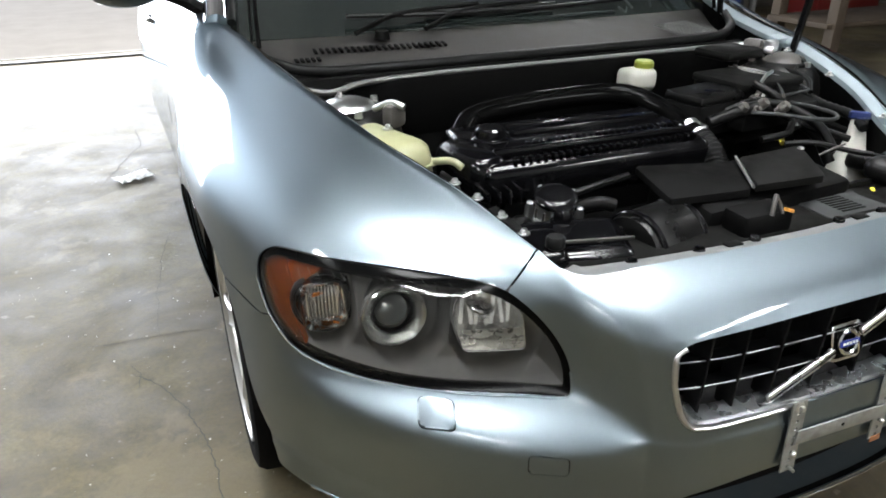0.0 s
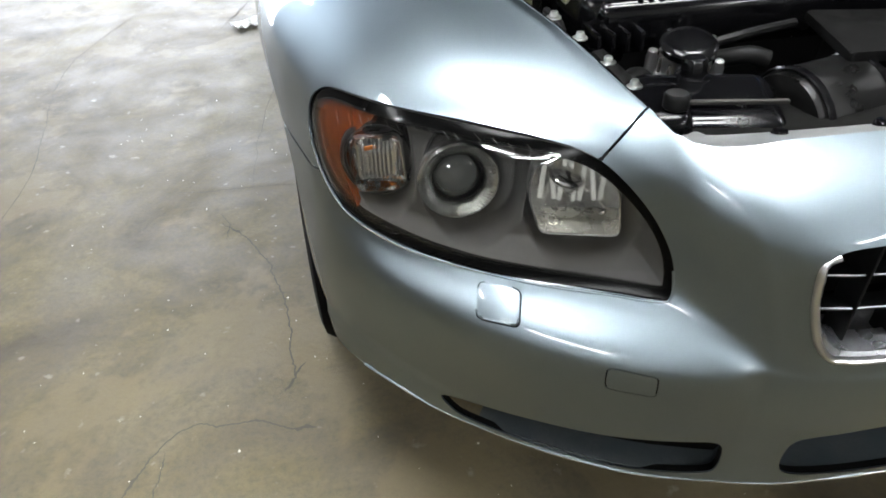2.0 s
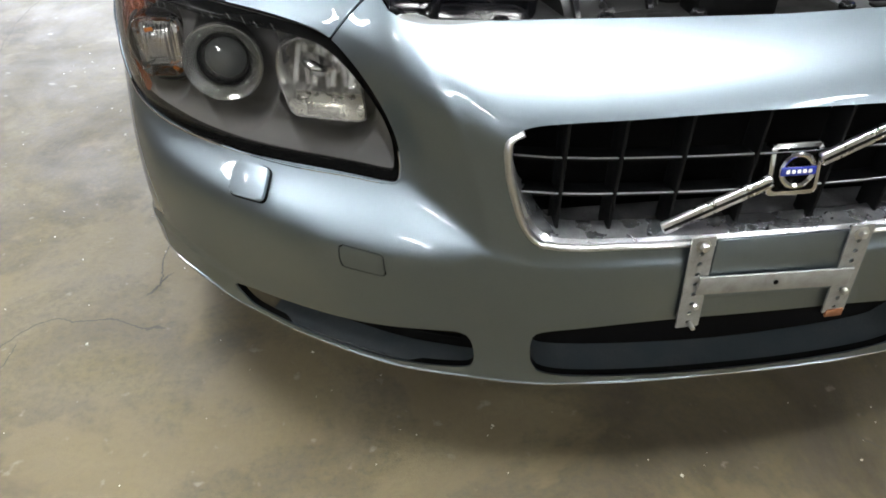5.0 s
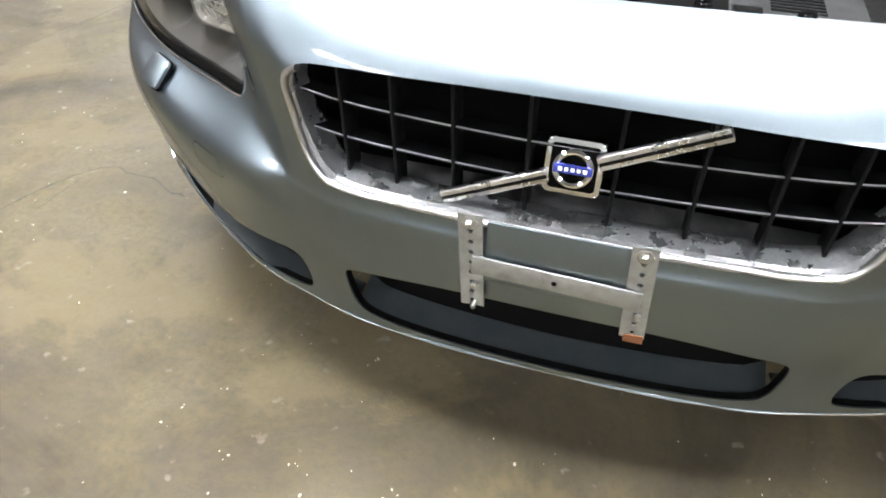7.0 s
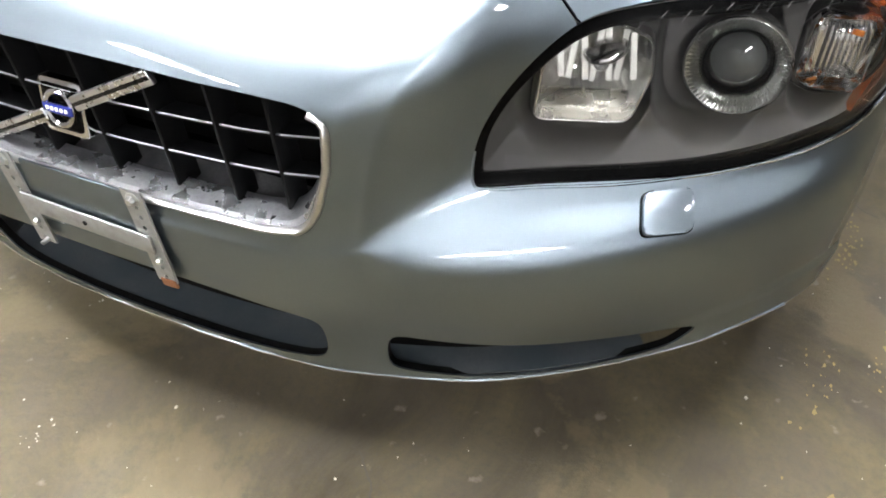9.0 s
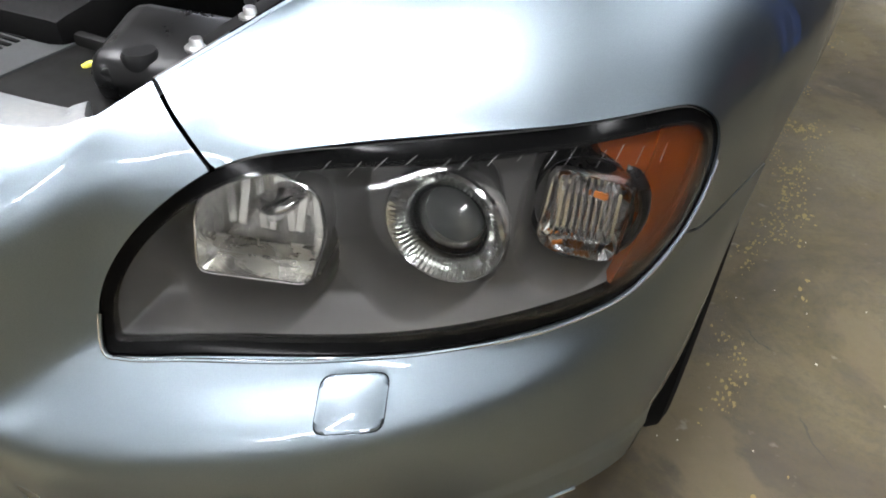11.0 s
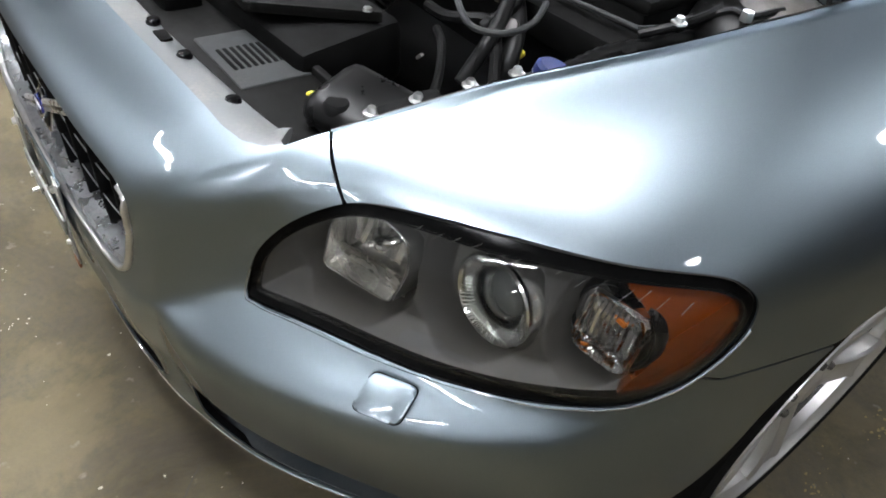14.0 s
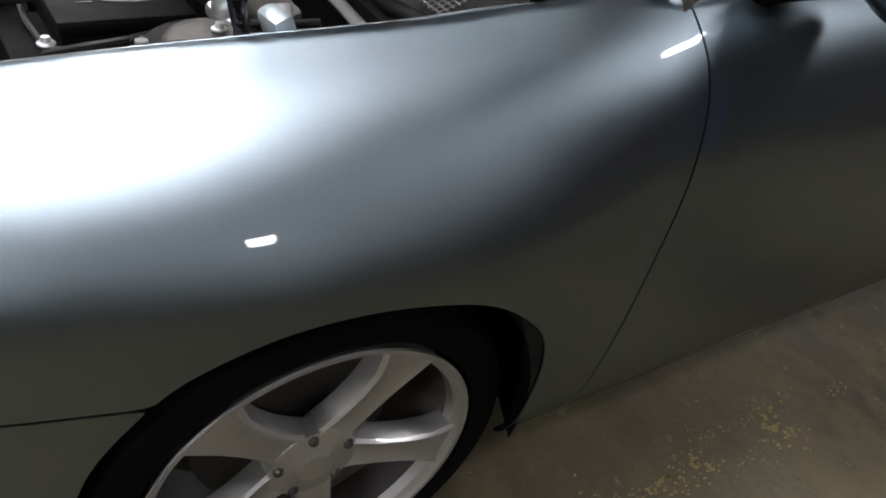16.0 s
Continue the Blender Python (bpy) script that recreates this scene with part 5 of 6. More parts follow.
label_at = pose(.440, .718, .8372, 0, 0, 94)
part("label_outline", hose([label_at @ Vector((.044 * math.cos(a), .017 * math.sin(a), 0)) for a in (2 * math.pi * k / 28 for k in range(29))], .0016, 1, 5), LABEL_INK, bat, "worn white oval print")
for dx, w, h in ((-.024, .010, .012), (-.010, .006, .015), (.002, .009, .010), (.015, .005, .014), (.026, .008, .010)):
    part("worn_print", block(w, h, .0012, 0, label_at @ pose(dx, .001, 0)), LABEL_INK, bat)
for dx, dy, w in ((-.062, -.012, .02), (.06, .012, .016), (.066, -.01, .012)):
    part("worn_print", block(w, .003, .001, 0, label_at @ pose(dx, dy, 0)), LABEL_INK, bat)
part("tray_edge", hose([(.30, .59, .80), (.515, .602, .806), (.522, .70, .808), (.518, .775, .816)], .0036, 2, 8), VENT_GREY, tray, "dusty grey tray edge")
arm = part("battery_clamp_bracket", block(.030, .006, .085, .003, pose(.347, .597, .793, 8, 14, 0)), WHITE_PLASTIC, bay, "pale slotted metal bracket")
part("bracket_slot", block(.010, .008, .030, .002, pose(.348, .596, .805, 8, 14, 0)), DARK_VOID, arm)
part("clamp_rod", hose([(.350, .600, .832), (.39, .625, .846), (.435, .650, .848)], .0045, 4, 8), STEEL, bay)
part("fuse_box", block(.16, .12, .08, .014, pose(.235, .65, .765, 0, 0, 10)), BLACK_MATT, bay)
part("fuse_box_lid", block(.155, .115, .024, .010, pose(.235, .65, .812, 0, 0, 10)), BLACK_SATIN, bay)
# pipes and wires round the battery
part("thin_pipe", hose([(.26, .53, .795), (.30, .48, .798), (.345, .445, .794), (.40, .425, .790), (.435, .45, .792), (.43, .50, .795), (.40, .55, .80)], .0045, 8, 8), VENT_GREY, bay, "thin grey hose loop")
part("heater_hose", hose([(.16, .54, .78), (.23, .53, .80), (.31, .545, .80), (.37, .53, .78), (.42, .48, .74), (.44, .44, .68)], .013, 8, 12), HOSE, bay)
part("heater_hose", hose([(.30, .56, .81), (.36, .52, .80), (.40, .46, .77), (.41, .41, .72)], .010, 8, 12), HOSE, bay)
part("wire_loom", hose([(.50, .42, .76), (.52, .48, .775), (.515, .55, .78), (.53, .62, .785), (.55, .72, .79)], .011, 8, 10, ribs=.15), HOSE, bay)
part("wire_loom", hose([(.33, .60, .84), (.35, .55, .82), (.37, .52, .79), (.36, .48, .76)], .009, 8, 10, ribs=.2), HOSE, bay)
for q in ((.30, .535, .808), (.345, .515, .80), (.395, .50, .77), (.235, .528, .806)):
    part("pipe_joint", lathe([(0, .014), (.010, .014), (.012, .008), (.012, -.008), (0, -.012)], 14, pose(*q, 40, 20, 0)), DARK_STEEL, bay)
# washer bottle
wb = part("washer_bottle", lathe([(.055, -.22), (.058, -.14), (.044, -.08), (.026, -.035), (.019, .0), (.018, .028), (.022, .031)], 28, pose(.513, .446, .744, -8, 10, 0)), WHITE_PLASTIC, bay, "white washer filler neck")
part("washer_cap", lathe([(0, .017), (.018, .017), (.0225, .013), (.023, 0), (.019, -.003)], 28, pose(.518, .452, .772, -8, 10, 0)), BLUE_CAP, wb, "blue washer cap")
part("coil_bracket", block(.07, .08, .04, .015, pose(.47, .37, .700, 0, 10, 20), 3), BLACK_SATIN, bay)
part("corner_duct", block(.17, .11, .05, .022, pose(.44, .27, .718, 8, 6, 22), 3), BLACK_SATIN, bay)
part("corner_duct", block(.14, .10, .05, .022, pose(-.45, .26, .70, 8, -6, -22), 3), BLACK_PLASTIC, bay)
part("lock_pin", hose([(.34, .39, .727), (.365, .375, .745), (.38, .365, .755)], .0025, 4, 8), DARK_STEEL, bay)
# light alloy castings by the left strut tower
part("alloy_bracket", block(.06, .05, .04, .012, pose(.575, .86, .862, 0, 20, 30)), DARK_STEEL, bay)
part("alloy_bracket", block(.05, .03, .05, .010, pose(.635, .845, .868, 20, 0, 10)), PAINT_EDGE, bay)
part("flat_cover", block(.14, .12, .025, .010, pose(.47, .84, .86, 0, 0, 8)), BAY_PLASTIC, bay)

# cables, clips and small fittings between the battery, the wing and the air box
for pts, r in (([(.30, .62, .79), (.33, .57, .81), (.37, .55, .815), (.40, .58, .82), (.42, .62, .83)], .0045),
               ([(.24, .58, .79), (.28, .56, .81), (.33, .58, .80), (.36, .62, .79)], .0055),
               ([(.52, .60, .80), (.55, .64, .82), (.555, .70, .83), (.53, .76, .835)], .006),
               ([(.53, .66, .80), (.57, .70, .835), (.60, .70, .84), (.62, .74, .85)], .005),
               ([(.46, .80, .84), (.50, .82, .85), (.56, .80, .85), (.60, .84, .86), (.63, .90, .87)], .006),
               ([(.30, .45, .74), (.35, .42, .745), (.40, .38, .735), (.44, .34, .73)], .006),
               ([(.25, .47, .75), (.31, .46, .76), (.36, .49, .77), (.40, .47, .76), (.46, .42, .74)], .008),
               ([(-.52, .40, .70), (-.49, .44, .73), (-.47, .50, .74), (-.475, .56, .745)], .006),
               ([(-.30, .44, .70), (-.26, .42, .72), (-.20, .42, .73), (-.12, .44, .73)], .007)):
    part("cable", hose(pts, r, 6, 8), HOSE, bay)
for q, turn in (((.275, .525, .80), 20), ((.325, .500, .805), 60), ((.36, .545, .815), 10), ((.315, .575, .81), 80)):
    f = part("pipe_fitting", lathe([(0, .012), (.006, .012), (.006, .004), (.010, .003), (.010, -.006), (.007, -.008), (.007, -.016), (0, -.016)], 12, pose(*q, 60, 0, turn)), DARK_STEEL, bay)
for q, sx, sy, turn in (((.575, .80, .862), .05, .026, 30), ((.60, .86, .868), .036, .03, -20), ((.56, .87, .858), .028, .05, 50)):
    part("alloy_bracket", block(sx, sy, .02, .006, pose(*q, 10, 14, turn)), ALUMINIUM, bay)
part("bracket_boss", lathe([(.008, .012), (.016, .010), (.018, 0), (.018, -.014)], 18, pose(.575, .80, .878)), CHROME_SOFT, bay)
# ---- cowl, windscreen, cabin, bonnet ----
def sheet(rows, material, name, parent, label="", steps=6, thick=0.0):
    """A smooth sheet through rows of points."""
    bm = bmesh.new()
    lines = [smooth_path(r, steps) for r in rows]
    cols = [smooth_path(c, steps) for c in zip(*lines)]
    grid = [[bm.verts.new(p) for p in c] for c in cols]
    for a, b2 in zip(grid, grid[1:]):
        for j in range(len(a) - 1):
            bm.faces.new((a[j], b2[j], b2[j + 1], a[j + 1]))
    bmesh.ops.recalc_face_normals(bm, faces=bm.faces)
    if thick:
        bmesh.ops.solidify(bm, geom=bm.faces[:], thickness=thick)
    return part(name, bm, material, parent, label)


def across(y, z, half_w, bow=0.0, drop=0.0):
    return [(x * half_w, y + bow * x * x, z - drop * x * x) for x in (-1, -.6, -.2, .2, .6, 1)]


cowl = sub("cowl", car, "dusty black cowl panel below the windscreen")
sheet([across(1.03, .835, .66, .03, .0), across(1.06, .852, .68, .03, 0), across(1.13, .872, .72, .06, .01), across(1.22, .893, .76, .06, .01), across(1.27, .900, .78, .06, .005)], COWL, "cowl_panel", cowl, "dusty black scuttle panel")
part("bonnet_seal", hose([(-.74, 1.16, .905), (-.69, 1.08, .880), (-.60, 1.04, .862), (-.4, 1.035, .858), (0, 1.03, .860), (.4, 1.035, .858), (.60, 1.04, .862), (.69, 1.08, .880), (.74, 1.16, .905)], .014, 8, 12), HOSE, cowl, "black rubber bonnet seal")
part("bulkhead_lip", hose([(-.68, .96, .848), (-.60, .93, .835), (-.50, .975, .840), (-.3, .99, .842), (0, .99, .842), (.3, .99, .842), (.55, .98, .845), (.66, .96, .85)], .012, 8, 10, flat=.6), GREY_PLASTIC, cowl, "grey bulkhead lip")
part("heat_shield", block(1.1, .012, .16, .004, pose(0, .995, .765, 12, 0, 0)), BLACK_MATT, cowl)
for k in range(22):
    x = -.57 + .0165 * k
    part("cowl_slot", block(.0075, .030, .006, .001, pose(x, 1.152 + .06 * (x / .72) ** 2, .8815, 10, 0, 0)), DARK_VOID, cowl)
for k in range(5):
    part("cowl_slot", block(.009, .022, .006, .001, pose(-.630 + .014 * k, 1.135, .8715, 10, 0, 0)), DARK_VOID, cowl)
bm = bmesh.new()
for k in range(11):
    hose([(.50 + .012 * k, 1.075, .866 + .0005 * k), (.47 + .012 * k, 1.165, .885)], .0016, 1, 5, bm=bm)
for k in range(8):
    hose([(.505 - .004 * k, 1.080 + .012 * k, .869 + .0025 * k), (.625 - .004 * k, 1.080 + .012 * k, .872 + .0025 * k)], .0016, 1, 5, bm=bm)
part("cowl_mesh_grille", bm, GREY_PLASTIC, cowl, "grey wire mesh inlet")
screen = sheet([across(1.27, .898, .775, .06, .0), across(1.50, 1.045, .735, .07, 0), across(1.78, 1.20, .68, .08, 0), across(2.02, 1.315, .62, .08, 0)], SCREEN_GLASS, "windscreen", car, "dark windscreen with white marker strokes", thick=.005)
for pts in (((.560, 1.355, .966), (.545, 1.40, .988), (.575, 1.43, 1.004)), ((.640, 1.365, .966), (.655, 1.42, .992), (.600, 1.44, 1.008), (.598, 1.46, 1.015)), ((.50, 1.36, .970), (.52, 1.34, .96), (.54, 1.36, .972))):
    part("marker_stroke", hose([(x, y - .010, z + .012) for x, y, z in pts], .004, 5, 8, flat=.4), MARKER, screen)
for side in (1, -1):
    pil = [(side * .792, 1.31, .945), (side * .752, 1.55, 1.085), (side * .70, 1.80, 1.222), (side * .64, 2.05, 1.335)]
    part("a_pillar", hose(pil, (.034, .030), 8, 14), PAINT, car, "silver-blue windscreen pillar")
    part("pillar_trim", hose([(x - side * .034, y - .018, z + .006) for x, y, z in pil], .012, 8, 10), HOSE, car)
    mir = sub("door_mirror", car, "silver-blue door mirror on a black foot")
    bm = bmesh.new()
    bmesh.ops.create_uvsphere(bm, u_segments=28, v_segments=18, radius=1)
    bmesh.ops.scale(bm, vec=(.125, .075, .075), verts=bm.verts)
    bmesh.ops.transform(bm, matrix=pose(side * .985, 1.56, 1.045, 0, side * 6, side * -8), verts=bm.verts)
    part("mirror_shell", bm, PAINT, mir)
    part("mirror_foot", hose([(side * .80, 1.47, .955), (side * .85, 1.50, .985), (side * .91, 1.54, 1.01)], .032, 6, 14, flat=.6), BLACK_MATT, mir, "black mirror foot")
    part("mirror_glass", block(.19, .006, .11, .003, pose(side * .985, 1.628, 1.045, 0, 0, side * -8)), CHROME, mir)
    part("side_glass", prism([(1.40, .965), (3.0, .985), (2.75, 1.27), (2.10, 1.29)], .005, Matrix(((0, 0, side, side * .76), (1, 0, 0, 0), (0, 1, 0, 0), (0, 0, 0, 1)))), SCREEN_GLASS, car)
    part("belt_trim", hose([(side * .792, 1.40, .968), (side * .795, 1.8, .976), (side * .785, 2.55, .992), (side * .74, 3.3, .992)], .010, 6, 8), HOSE, car)
    part("door_handle", hose([(side * .928, 2.30, .83), (side * .948, 2.33, .835), (side * .948, 2.44, .835), (side * .928, 2.47, .83)], .011, 6, 10), PAINT, car)
    # wiper
    part("wiper_arm", hose([(side * .10 - .35, 1.225, .912), (side * .10 - .20, 1.30, .945), (side * .10 + .05, 1.32, .958)], .007, 6, 8), BLACK_MATT, car)
    part("wiper_blade", hose([(side * .12 - .33, 1.315, .945), (side * .12, 1.295, .937), (side * .12 + .33, 1.315, .945)], .007, 6, 8), HOSE, car)
part("wiper_hub", lathe([(0, .025), (.018, .022), (.022, 0)], 20, pose(-.38, 1.215, .895)), BLACK_MATT, car)
sheet([across(2.02, 1.315, .62, .08), across(2.35, 1.385, .62, .02), across(2.8, 1.375, .62, 0), across(3.25, 1.24, .60, 0), across(3.55, 1.06, .62, 0), across(3.7, .97, .66, 0)], PAINT, "roof", car, thick=.01)
sheet([across(3.66, .985, .70, 0), across(4.0, .985, .64, 0), across(4.38, .965, .56, 0)], PAINT, "boot_lid", car, thick=.01)
part("dashboard", block(1.36, .45, .10, .04, pose(0, 1.72, .90)), INTERIOR, car)
for x in (-.36, .36):
    part("seat", block(.46, .16, .62, .06, pose(x, 2.55, .86, -14, 0, 0), 3), INTERIOR, car)
part("cabin_floor", block(1.5, 2.6, .02, .005, pose(0, 2.6, .35)), INTERIOR, car)
# raised bonnet on its hinges and gas struts
bonnet = sub("bonnet", car, "silver-blue bonnet propped wide open")
open_by = pose(0, 1.19, 1.17, -56, 0, 0)
outline = [(-.70, 0), (-.68, -.20), (-.60, -.55), (-.50, -.85), (-.43, -1.0), (-.30, -1.08), (0, -1.10), (.30, -1.08), (.43, -1.0), (.50, -.85), (.60, -.55), (.68, -.20), (.70, 0), (.35, .03), (0, .04), (-.35, .03)]
part("bonnet_skin", prism(closed_curve(outline, 4), .03, open_by, .006), PAINT, bonnet)
part("bonnet_liner", prism([(x * .88, -.05 + y * .9) for x, y in closed_curve(outline, 4)], .012, open_by @ pose(0, 0, -.0325)), BLACK_MATT, bonnet, "black insulating liner")
for side in (1, -1):
    part("hinge_arm", hose([(side * .715, 1.16, .905), (side * .712, 1.175, 1.0), (side * .70, 1.19, 1.10), (side * .69, 1.15, 1.20)], .012, 6, 10, flat=.5), BLACK_MATT, bonnet)
    part("hinge_arm", hose([(side * .725, 1.20, .915), (side * .72, 1.215, 1.0), (side * .705, 1.215, 1.12)], .008, 6, 10, flat=.5), BLACK_MATT, bonnet)
    if side < 0:
        continue
    part("gas_strut", hose([(side * .652, .80, .84), (side * .650, .765, 1.05), (side * .647, .73, 1.30)], .010, 2, 14), BLACK_PLASTIC, bonnet)
    part("strut_rod", hose([(side * .647, .73, 1.30), (side * .64, .69, 1.60)], .005, 2, 10), STEEL, bonnet)
# ---- the garage ----
X0, X1, Y0, Y1, H = -6.0, 8.0, -7.4, 6.55, 4.3
bm = bmesh.new()
bmesh.ops.create_grid(bm, x_segments=60, y_segments=60, size=1)
bmesh.ops.scale(bm, vec=(40, 40, 1), verts=bm.verts)
floor = tagged(part("floor", bm, CONCRETE, None, "worn stained cracked concrete garage floor"), "", "floor", "", "structure")
def wall(name, sx, sy, sz, x, y, z):
    return tagged(part(name, block(sx, sy, sz, .004, pose(x, y, z)), WALL, None, "dirty painted block wall"), "", "wall", "", "structure")


wall("wall_west", .2, Y1 - Y0, H, X0 - .1, (Y0 + Y1) / 2, H / 2)
wall("wall_east", .2, Y1 - Y0, H, X1 + .1, (Y0 + Y1) / 2, H / 2)
wall("wall_south", X1 - X0 + .4, .2, H, (X0 + X1) / 2, Y0 - .1, H / 2).data.materials[0] = WALL_PALE
# north wall with the open roller door
D0, D1, DH = -4.6, 0.2, 3.4
wall("wall_north", D0 - X0, .2, H, (X0 + D0) / 2, Y1 + .1, H / 2)
wall("wall_north_right", X1 - D1, .2, H, (X1 + D1) / 2, Y1 + .1, H / 2)
wall("wall_north_head", D1 - D0, .2, H - DH, (D0 + D1) / 2, Y1 + .1, (H + DH) / 2)
tagged(part("ceiling", block(X1 - X0 + .4, Y1 - Y0 + .4, .15, .004, pose((X0 + X1) / 2, (Y0 + Y1) / 2, H + .075)), CEILING, None, "dark ceiling deck"), "", "ceiling", "", "structure")
tagged(part("door_threshold", block(D1 - D0, .10, .02, .004, pose((D0 + D1) / 2, 6.42, .010)), DARK_STEEL, None, "dark steel door threshold strip"), "", "trim", "", "structure")
# pale paving outside
tagged(part("pavement", block(30, 20, .02, .004, pose(-2, 16.65, -.004)), dusty("sunlit_pale_paving", (.62, .60, .56), .8, .3, 3), None, "sunlit pale paving outside the doorway"), "", "pavement", "", "structure")

# ceiling lamps: twin fluorescent tubes
def tube_light(x, y, z, turn, length=1.25):
    t = thing("ceiling_light", "white fluorescent fitting with a glowing diffuser hung below the ceiling", "lamp", "ceiling lights")
    t.matrix_world = pose(x, y, z, 0, 0, turn)
    part("fixture_body", block(.40, length, .05, .008, pose(0, 0, .060)), FIXTURE, t)
    part("diffuser", block(.32, length - .06, .05, .022, pose(0, 0, .012), 3), TUBE, t, "glowing white diffuser")
    for dy in (-length * .35, length * .35):
        part("hanger", hose([(0, dy, .06), (0, dy, H - z)], .004, 1, 6), STEEL, t)
    return t


for x, y, turn, length in ((-1.1, .05, 0, 1.25), (.45, .40, 90, 1.0), (.1, -.5, 90, 1.25), (-3.0, -3.1, 0, 1.25), (-3.0, -4.6, 0, 1.25), (-3.6, .6, 0, .9), (2.85, -3.2, 0, 1.25), (2.85, -4.7, 0, 1.25), (2.85, -6.2, 0, 1.25), (4.2, .62, 90, .55), (2.3, 3.7, 30, 1.0)):
    tube_light(x, y, 3.3, turn, length)
# ---- things on and in the floor ----
random.seed(4)
def crack(points, width, name="crack"):
    """A wandering crack: a thin dark sunk line with crumbled edges."""
    line = smooth_path([(x, y, 0) for x, y in points], 34)
    bm = bmesh.new()
    left, right = [], []
    for k, q in enumerate(line):
        d = (line[min(k + 1, len(line) - 1)] - line[max(k - 1, 0)]).normalized()
        s = Vector((-d.y, d.x, 0))
        ends = min(1, .2 + min(k, len(line) - 1 - k) * .08)
        c = q + s * (.010 * noise.noise(q * 9) + .005 * noise.noise(q * 37) + .0028 * noise.noise(q * 120))
        chip = max(0, noise.noise(q * 23 + Vector((5, 0, 0))) - .25) * 3.2
        for edge_line, sign in ((left, 1), (right, -1)):
            w = width * ends * (.45 + .6 * abs(noise.noise(q * 150 + Vector((0, 0, sign * 3)))) + chip * abs(noise.noise(q * 70 + Vector((0, 0, sign * 7)))) * 3)
            edge_line.append(bm.verts.new(c + sign * s * w + Vector((0, 0, .0012))))
    for k in range(len(line) - 1):
        bm.faces.new((right[k], right[k + 1], left[k + 1], left[k]))
    return part(name, bm, CRACK, floor)


crack([(-1.345, .24), (-1.305, .35), (-1.265, .43), (-1.237, .465), (-1.183, .507), (-1.132, .497), (-1.093, .495), (-1.038, .486), (-.99, .458), (-.94, .45)], .0030)
crack([(-1.25, .30), (-1.243, .368), (-1.233, .455)], .0020)
crack([(-1.17, 1.25), (-1.096, 1.149), (-1.035, 1.024), (-1.029, .977), (-1.006, .885), (-.991, .774), (-.987, .676), (-.981, .61), (-.997, .562)], .0030)
crack([(-.955, .635), (-.987, .589), (-1.003, .558)], .0040)
crack([(-1.156, 1.16), (-1.156, 1.232), (-1.185, 1.295)], .0022)
crack([(-1.33, 1.45), (-1.229, 1.434), (-1.091, 1.427), (-.99, 1.421), (-.90, 1.416)], .0026)
crack([(-1.091, 1.43), (-1.085, 1.62), (-1.07, 1.89), (-1.01, 2.3)], .0018)
crack([(-2.2, .2), (-1.95, .9), (-1.8, 1.6), (-1.9, 2.6), (-1.7, 3.4)], .0025)
crack([(-1.30, 2.9), (-1.155, 3.40), (-1.10, 3.55), (-1.12, 3.9)], .005)
crack([(-1.14, 3.42), (-1.0, 3.37), (-.85, 3.40)], .006)
crack([(.30, .03), (.34, -.02), (.36, -.08)], .003)
crack([(1.005, 1.012), (1.03, .99), (1.062, .972)], .003)
crack([(1.12, .83), (1.15, .775), (1.185, .735)], .003)
# worn yellow line along the car's left side
bm = bmesh.new()
for k in range(3000):
    y = random.uniform(-.2, 3.6)
    x = 1.015 + .035 * random.gauss(0, 1) + .02 * noise.noise((0, y * 2, 3)) + .006 * y
    if noise.noise((x * 9, y * 4, 1)) < .05:
        continue
    r = random.uniform(.0012, .0078) * (.5 + max(0, noise.noise((x * 14, y * 7, 4))))
    a0 = random.random() * 6
    vs = [bm.verts.new((x + r * random.uniform(.4, 1.2) * math.cos(a0 + j * 1.05), y + 1.6 * r * random.uniform(.4, 1.2) * math.sin(a0 + j * 1.05), .0015)) for j in range(6)]
    bm.faces.new(vs)
part("yellow_line_flakes", bm, YELLOW_PAINT, floor, "worn flakes of a yellow floor line", smooth=False)
floor.children[-1]["kind"] = "stuff"
# pale specks and grit
bm = bmesh.new()
for k in range(420):
    x, y = random.uniform(-1.6, 1.6), random.uniform(-.9, 2.2)
    r = random.choice((.0008, .001, .0012, .0015, .0015, .002, .003))
    bmesh.ops.create_icosphere(bm, subdivisions=1, radius=r, matrix=Matrix.Translation((x, y, r * .4)) @ Matrix.Diagonal((1, random.uniform(.6, 1.8), .6, 1)))
for cx, cy, r in ((-.208, -.148, .005), (-.194, -.13, .007), (-.219, -.171, .004), (-.187, -.162, .005), (-.479, -.152, .005), (-.307, -.195, .006), (-.6, -.089, .004), (.453, .105, .004), (-.321, .11, .006), (-.363, -.126, .004), (-.246, -.214, .004), (.034, .01, .004), (-.608, -.128, .004)):
    for k in range(3):
        at = Matrix.Translation((cx + random.gauss(0, .007), cy + random.gauss(0, .007), .0006)) @ pose(0, 0, 0, 0, 0, random.uniform(0, 180))
        bmesh.ops.create_icosphere(bm, subdivisions=1, radius=r * random.uniform(.2, .5 if k else .85), matrix=at @ Matrix.Diagonal((1, random.uniform(.35, .8), .16, 1)))
part("floor_grit", bm, GRIT, floor, "pale grit and paint specks", smooth=False)
floor.children[-1]["kind"] = "stuff"
# crumpled scrap of paper
bm = bmesh.new()
bmesh.ops.create_grid(bm, x_segments=10, y_segments=8, size=.5)
for v in bm.verts:
    v.co = Vector((v.co.x * .17, v.co.y * .11, .006 + .035 * abs(noise.noise(v.co * 5))))
    v.co.y += .02 * noise.noise(v.co * 30)
scrap = part("paper_scrap", bm, PAPER, None, "crumpled scrap of white paper lying on concrete", smooth=False)
tagged(scrap, "", "litter")
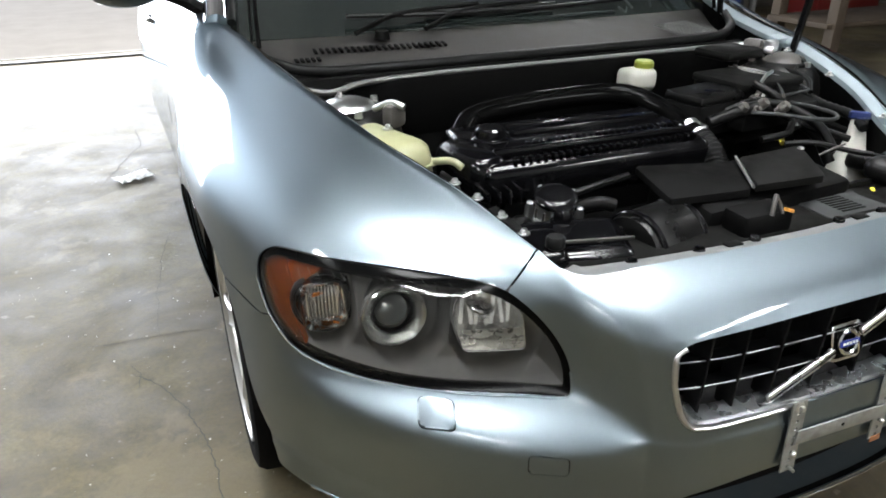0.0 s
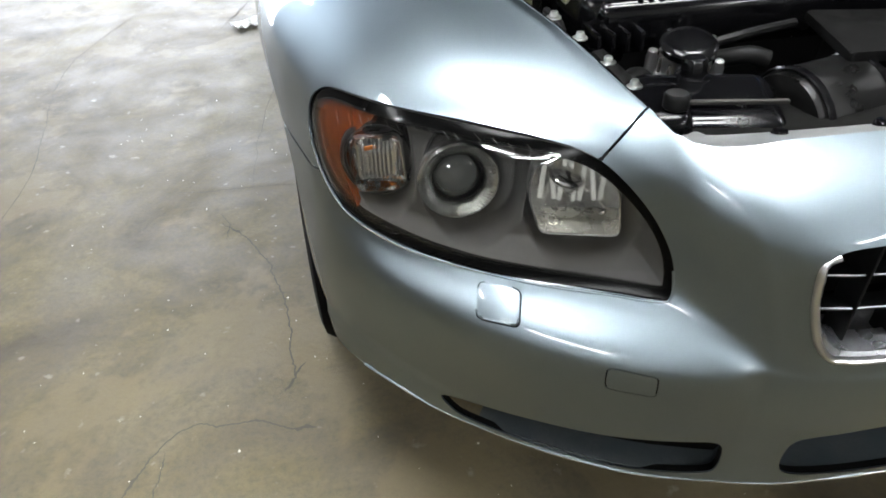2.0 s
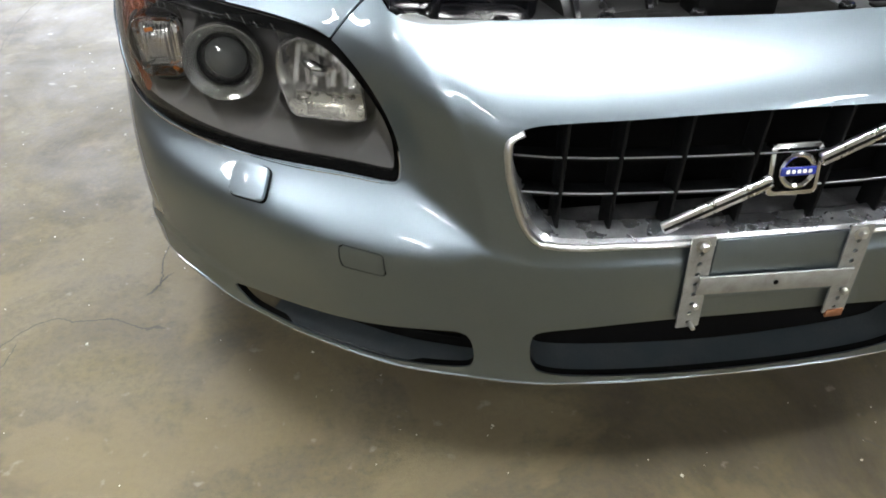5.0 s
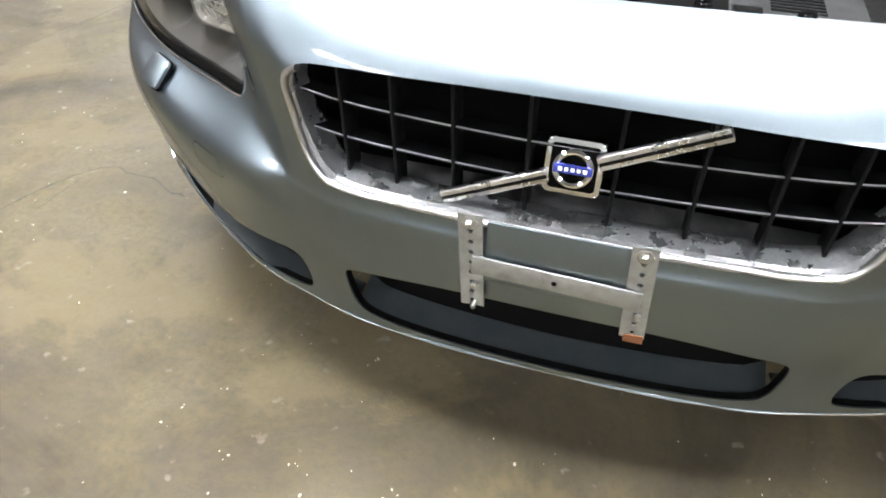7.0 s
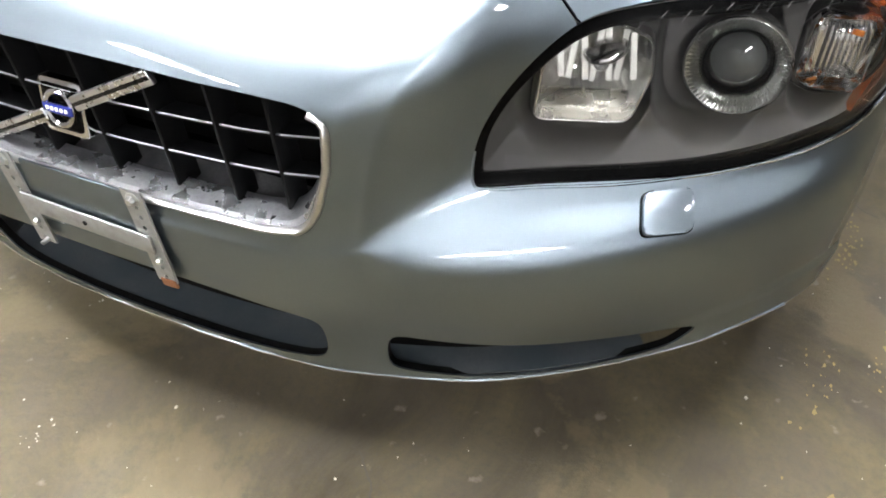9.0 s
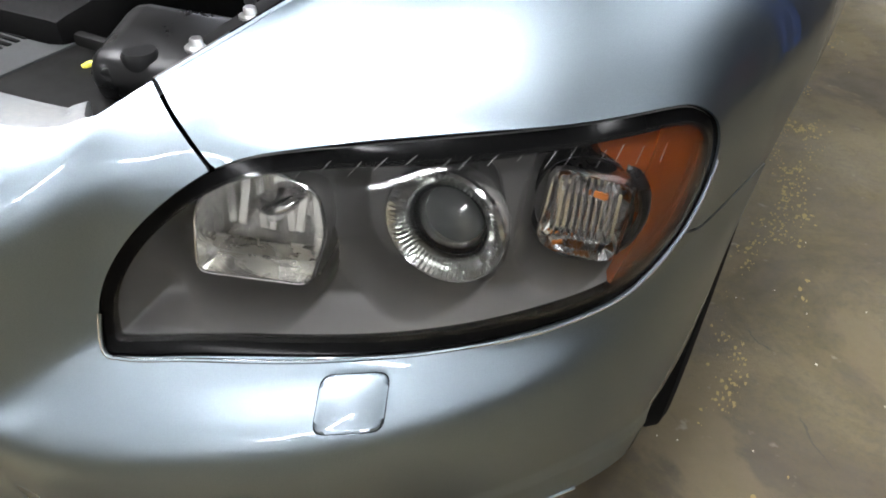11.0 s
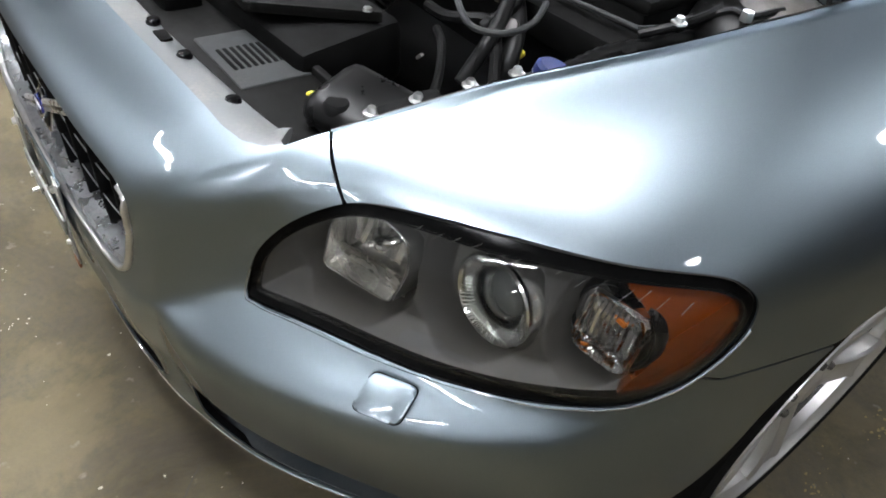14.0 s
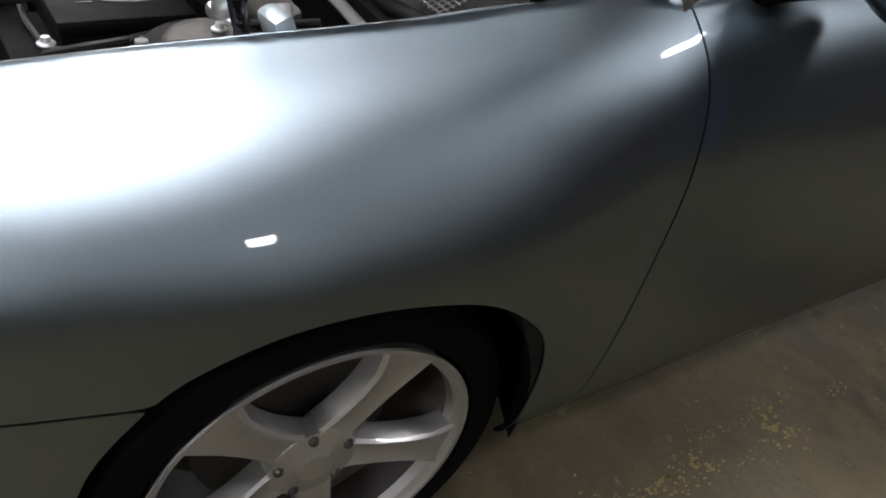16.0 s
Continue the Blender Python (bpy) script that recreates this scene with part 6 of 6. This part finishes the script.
scrap.matrix_world = pose(-1.14, 2.98, .002, 0, 0, 25)
# background to the right of the car: lift post, bench, red cabinet
post = thing("lift_post", "blue steel vehicle lift post on a bolted base plate", "lift")
part("column", block(.38, .30, 3.9, .01, pose(4.59, 5.43, 1.97)), BLUE_STEEL, post)
part("guide_rail", block(.07, .13, 3.8, .006, pose(4.87, 5.36, 1.92)), STEEL, post)
part("guide_rail", block(.04, .13, 3.8, .006, pose(4.99, 5.36, 1.92)), GALVANISED, post)
part("base_plate", block(.80, .66, .02, .004, pose(4.59, 5.43, .012)), BLUE_STEEL, post)
for dx in (-.32, .32):
    for dy in (-.26, .26):
        part("anchor_bolt", lathe([(0, .03), (.012, .03), (.014, .012), (.026, .010), (.026, 0)], 8, pose(4.59 + dx, 5.43 + dy, .022)), STEEL, post)
bench = thing("workbench", "rough timber workbench with worn top", "bench")
part("bench_top", block(2.2, .7, .06, .006, pose(4.9, 3.7, .80)), WOOD, bench)
part("bench_shelf", block(2.1, .6, .04, .006, pose(4.9, 3.7, .35)), WOOD, bench)
for x in (3.95, 5.85):
    for y in (3.42, 3.98):
        part("leg", block(.09, .09, .77, .006, pose(x, y, .387)), WOOD, bench)
vise = thing("bench_vise", "dark iron vice on the timber bench", "vice")
part("vise_body", block(.12, .24, .10, .02, pose(4.55, 3.6, .93)), DARK_STEEL, vise)
part("vise_foot", lathe([(.08, 0), (.07, .02), (.05, .06)], 20, pose(4.55, 3.6, .83)), DARK_STEEL, vise)
part("vise_jaw", block(.14, .04, .07, .01, pose(4.55, 3.50, 1.0)), DARK_STEEL, vise)
cab = thing("tool_cabinet", "red enamel tool cabinet with closed drawers", "cabinet")
part("cabinet_body", block(1.0, .5, 1.5, .01, pose(6.4, 5.6, .76)), mat("red_cabinet_enamel", (.10, .009, .008), .4), cab)
for k in range(5):
    d = part("drawer", block(.92, .02, .24, .006, pose(6.4, 5.342, .20 + .27 * k)), mat("red_drawer_enamel", (.11, .010, .008), .38), cab)
    part("drawer_handle", hose([(6.1, 5.32, .24 + .27 * k), (6.7, 5.32, .24 + .27 * k)], .008, 1, 8), CHROME, d)
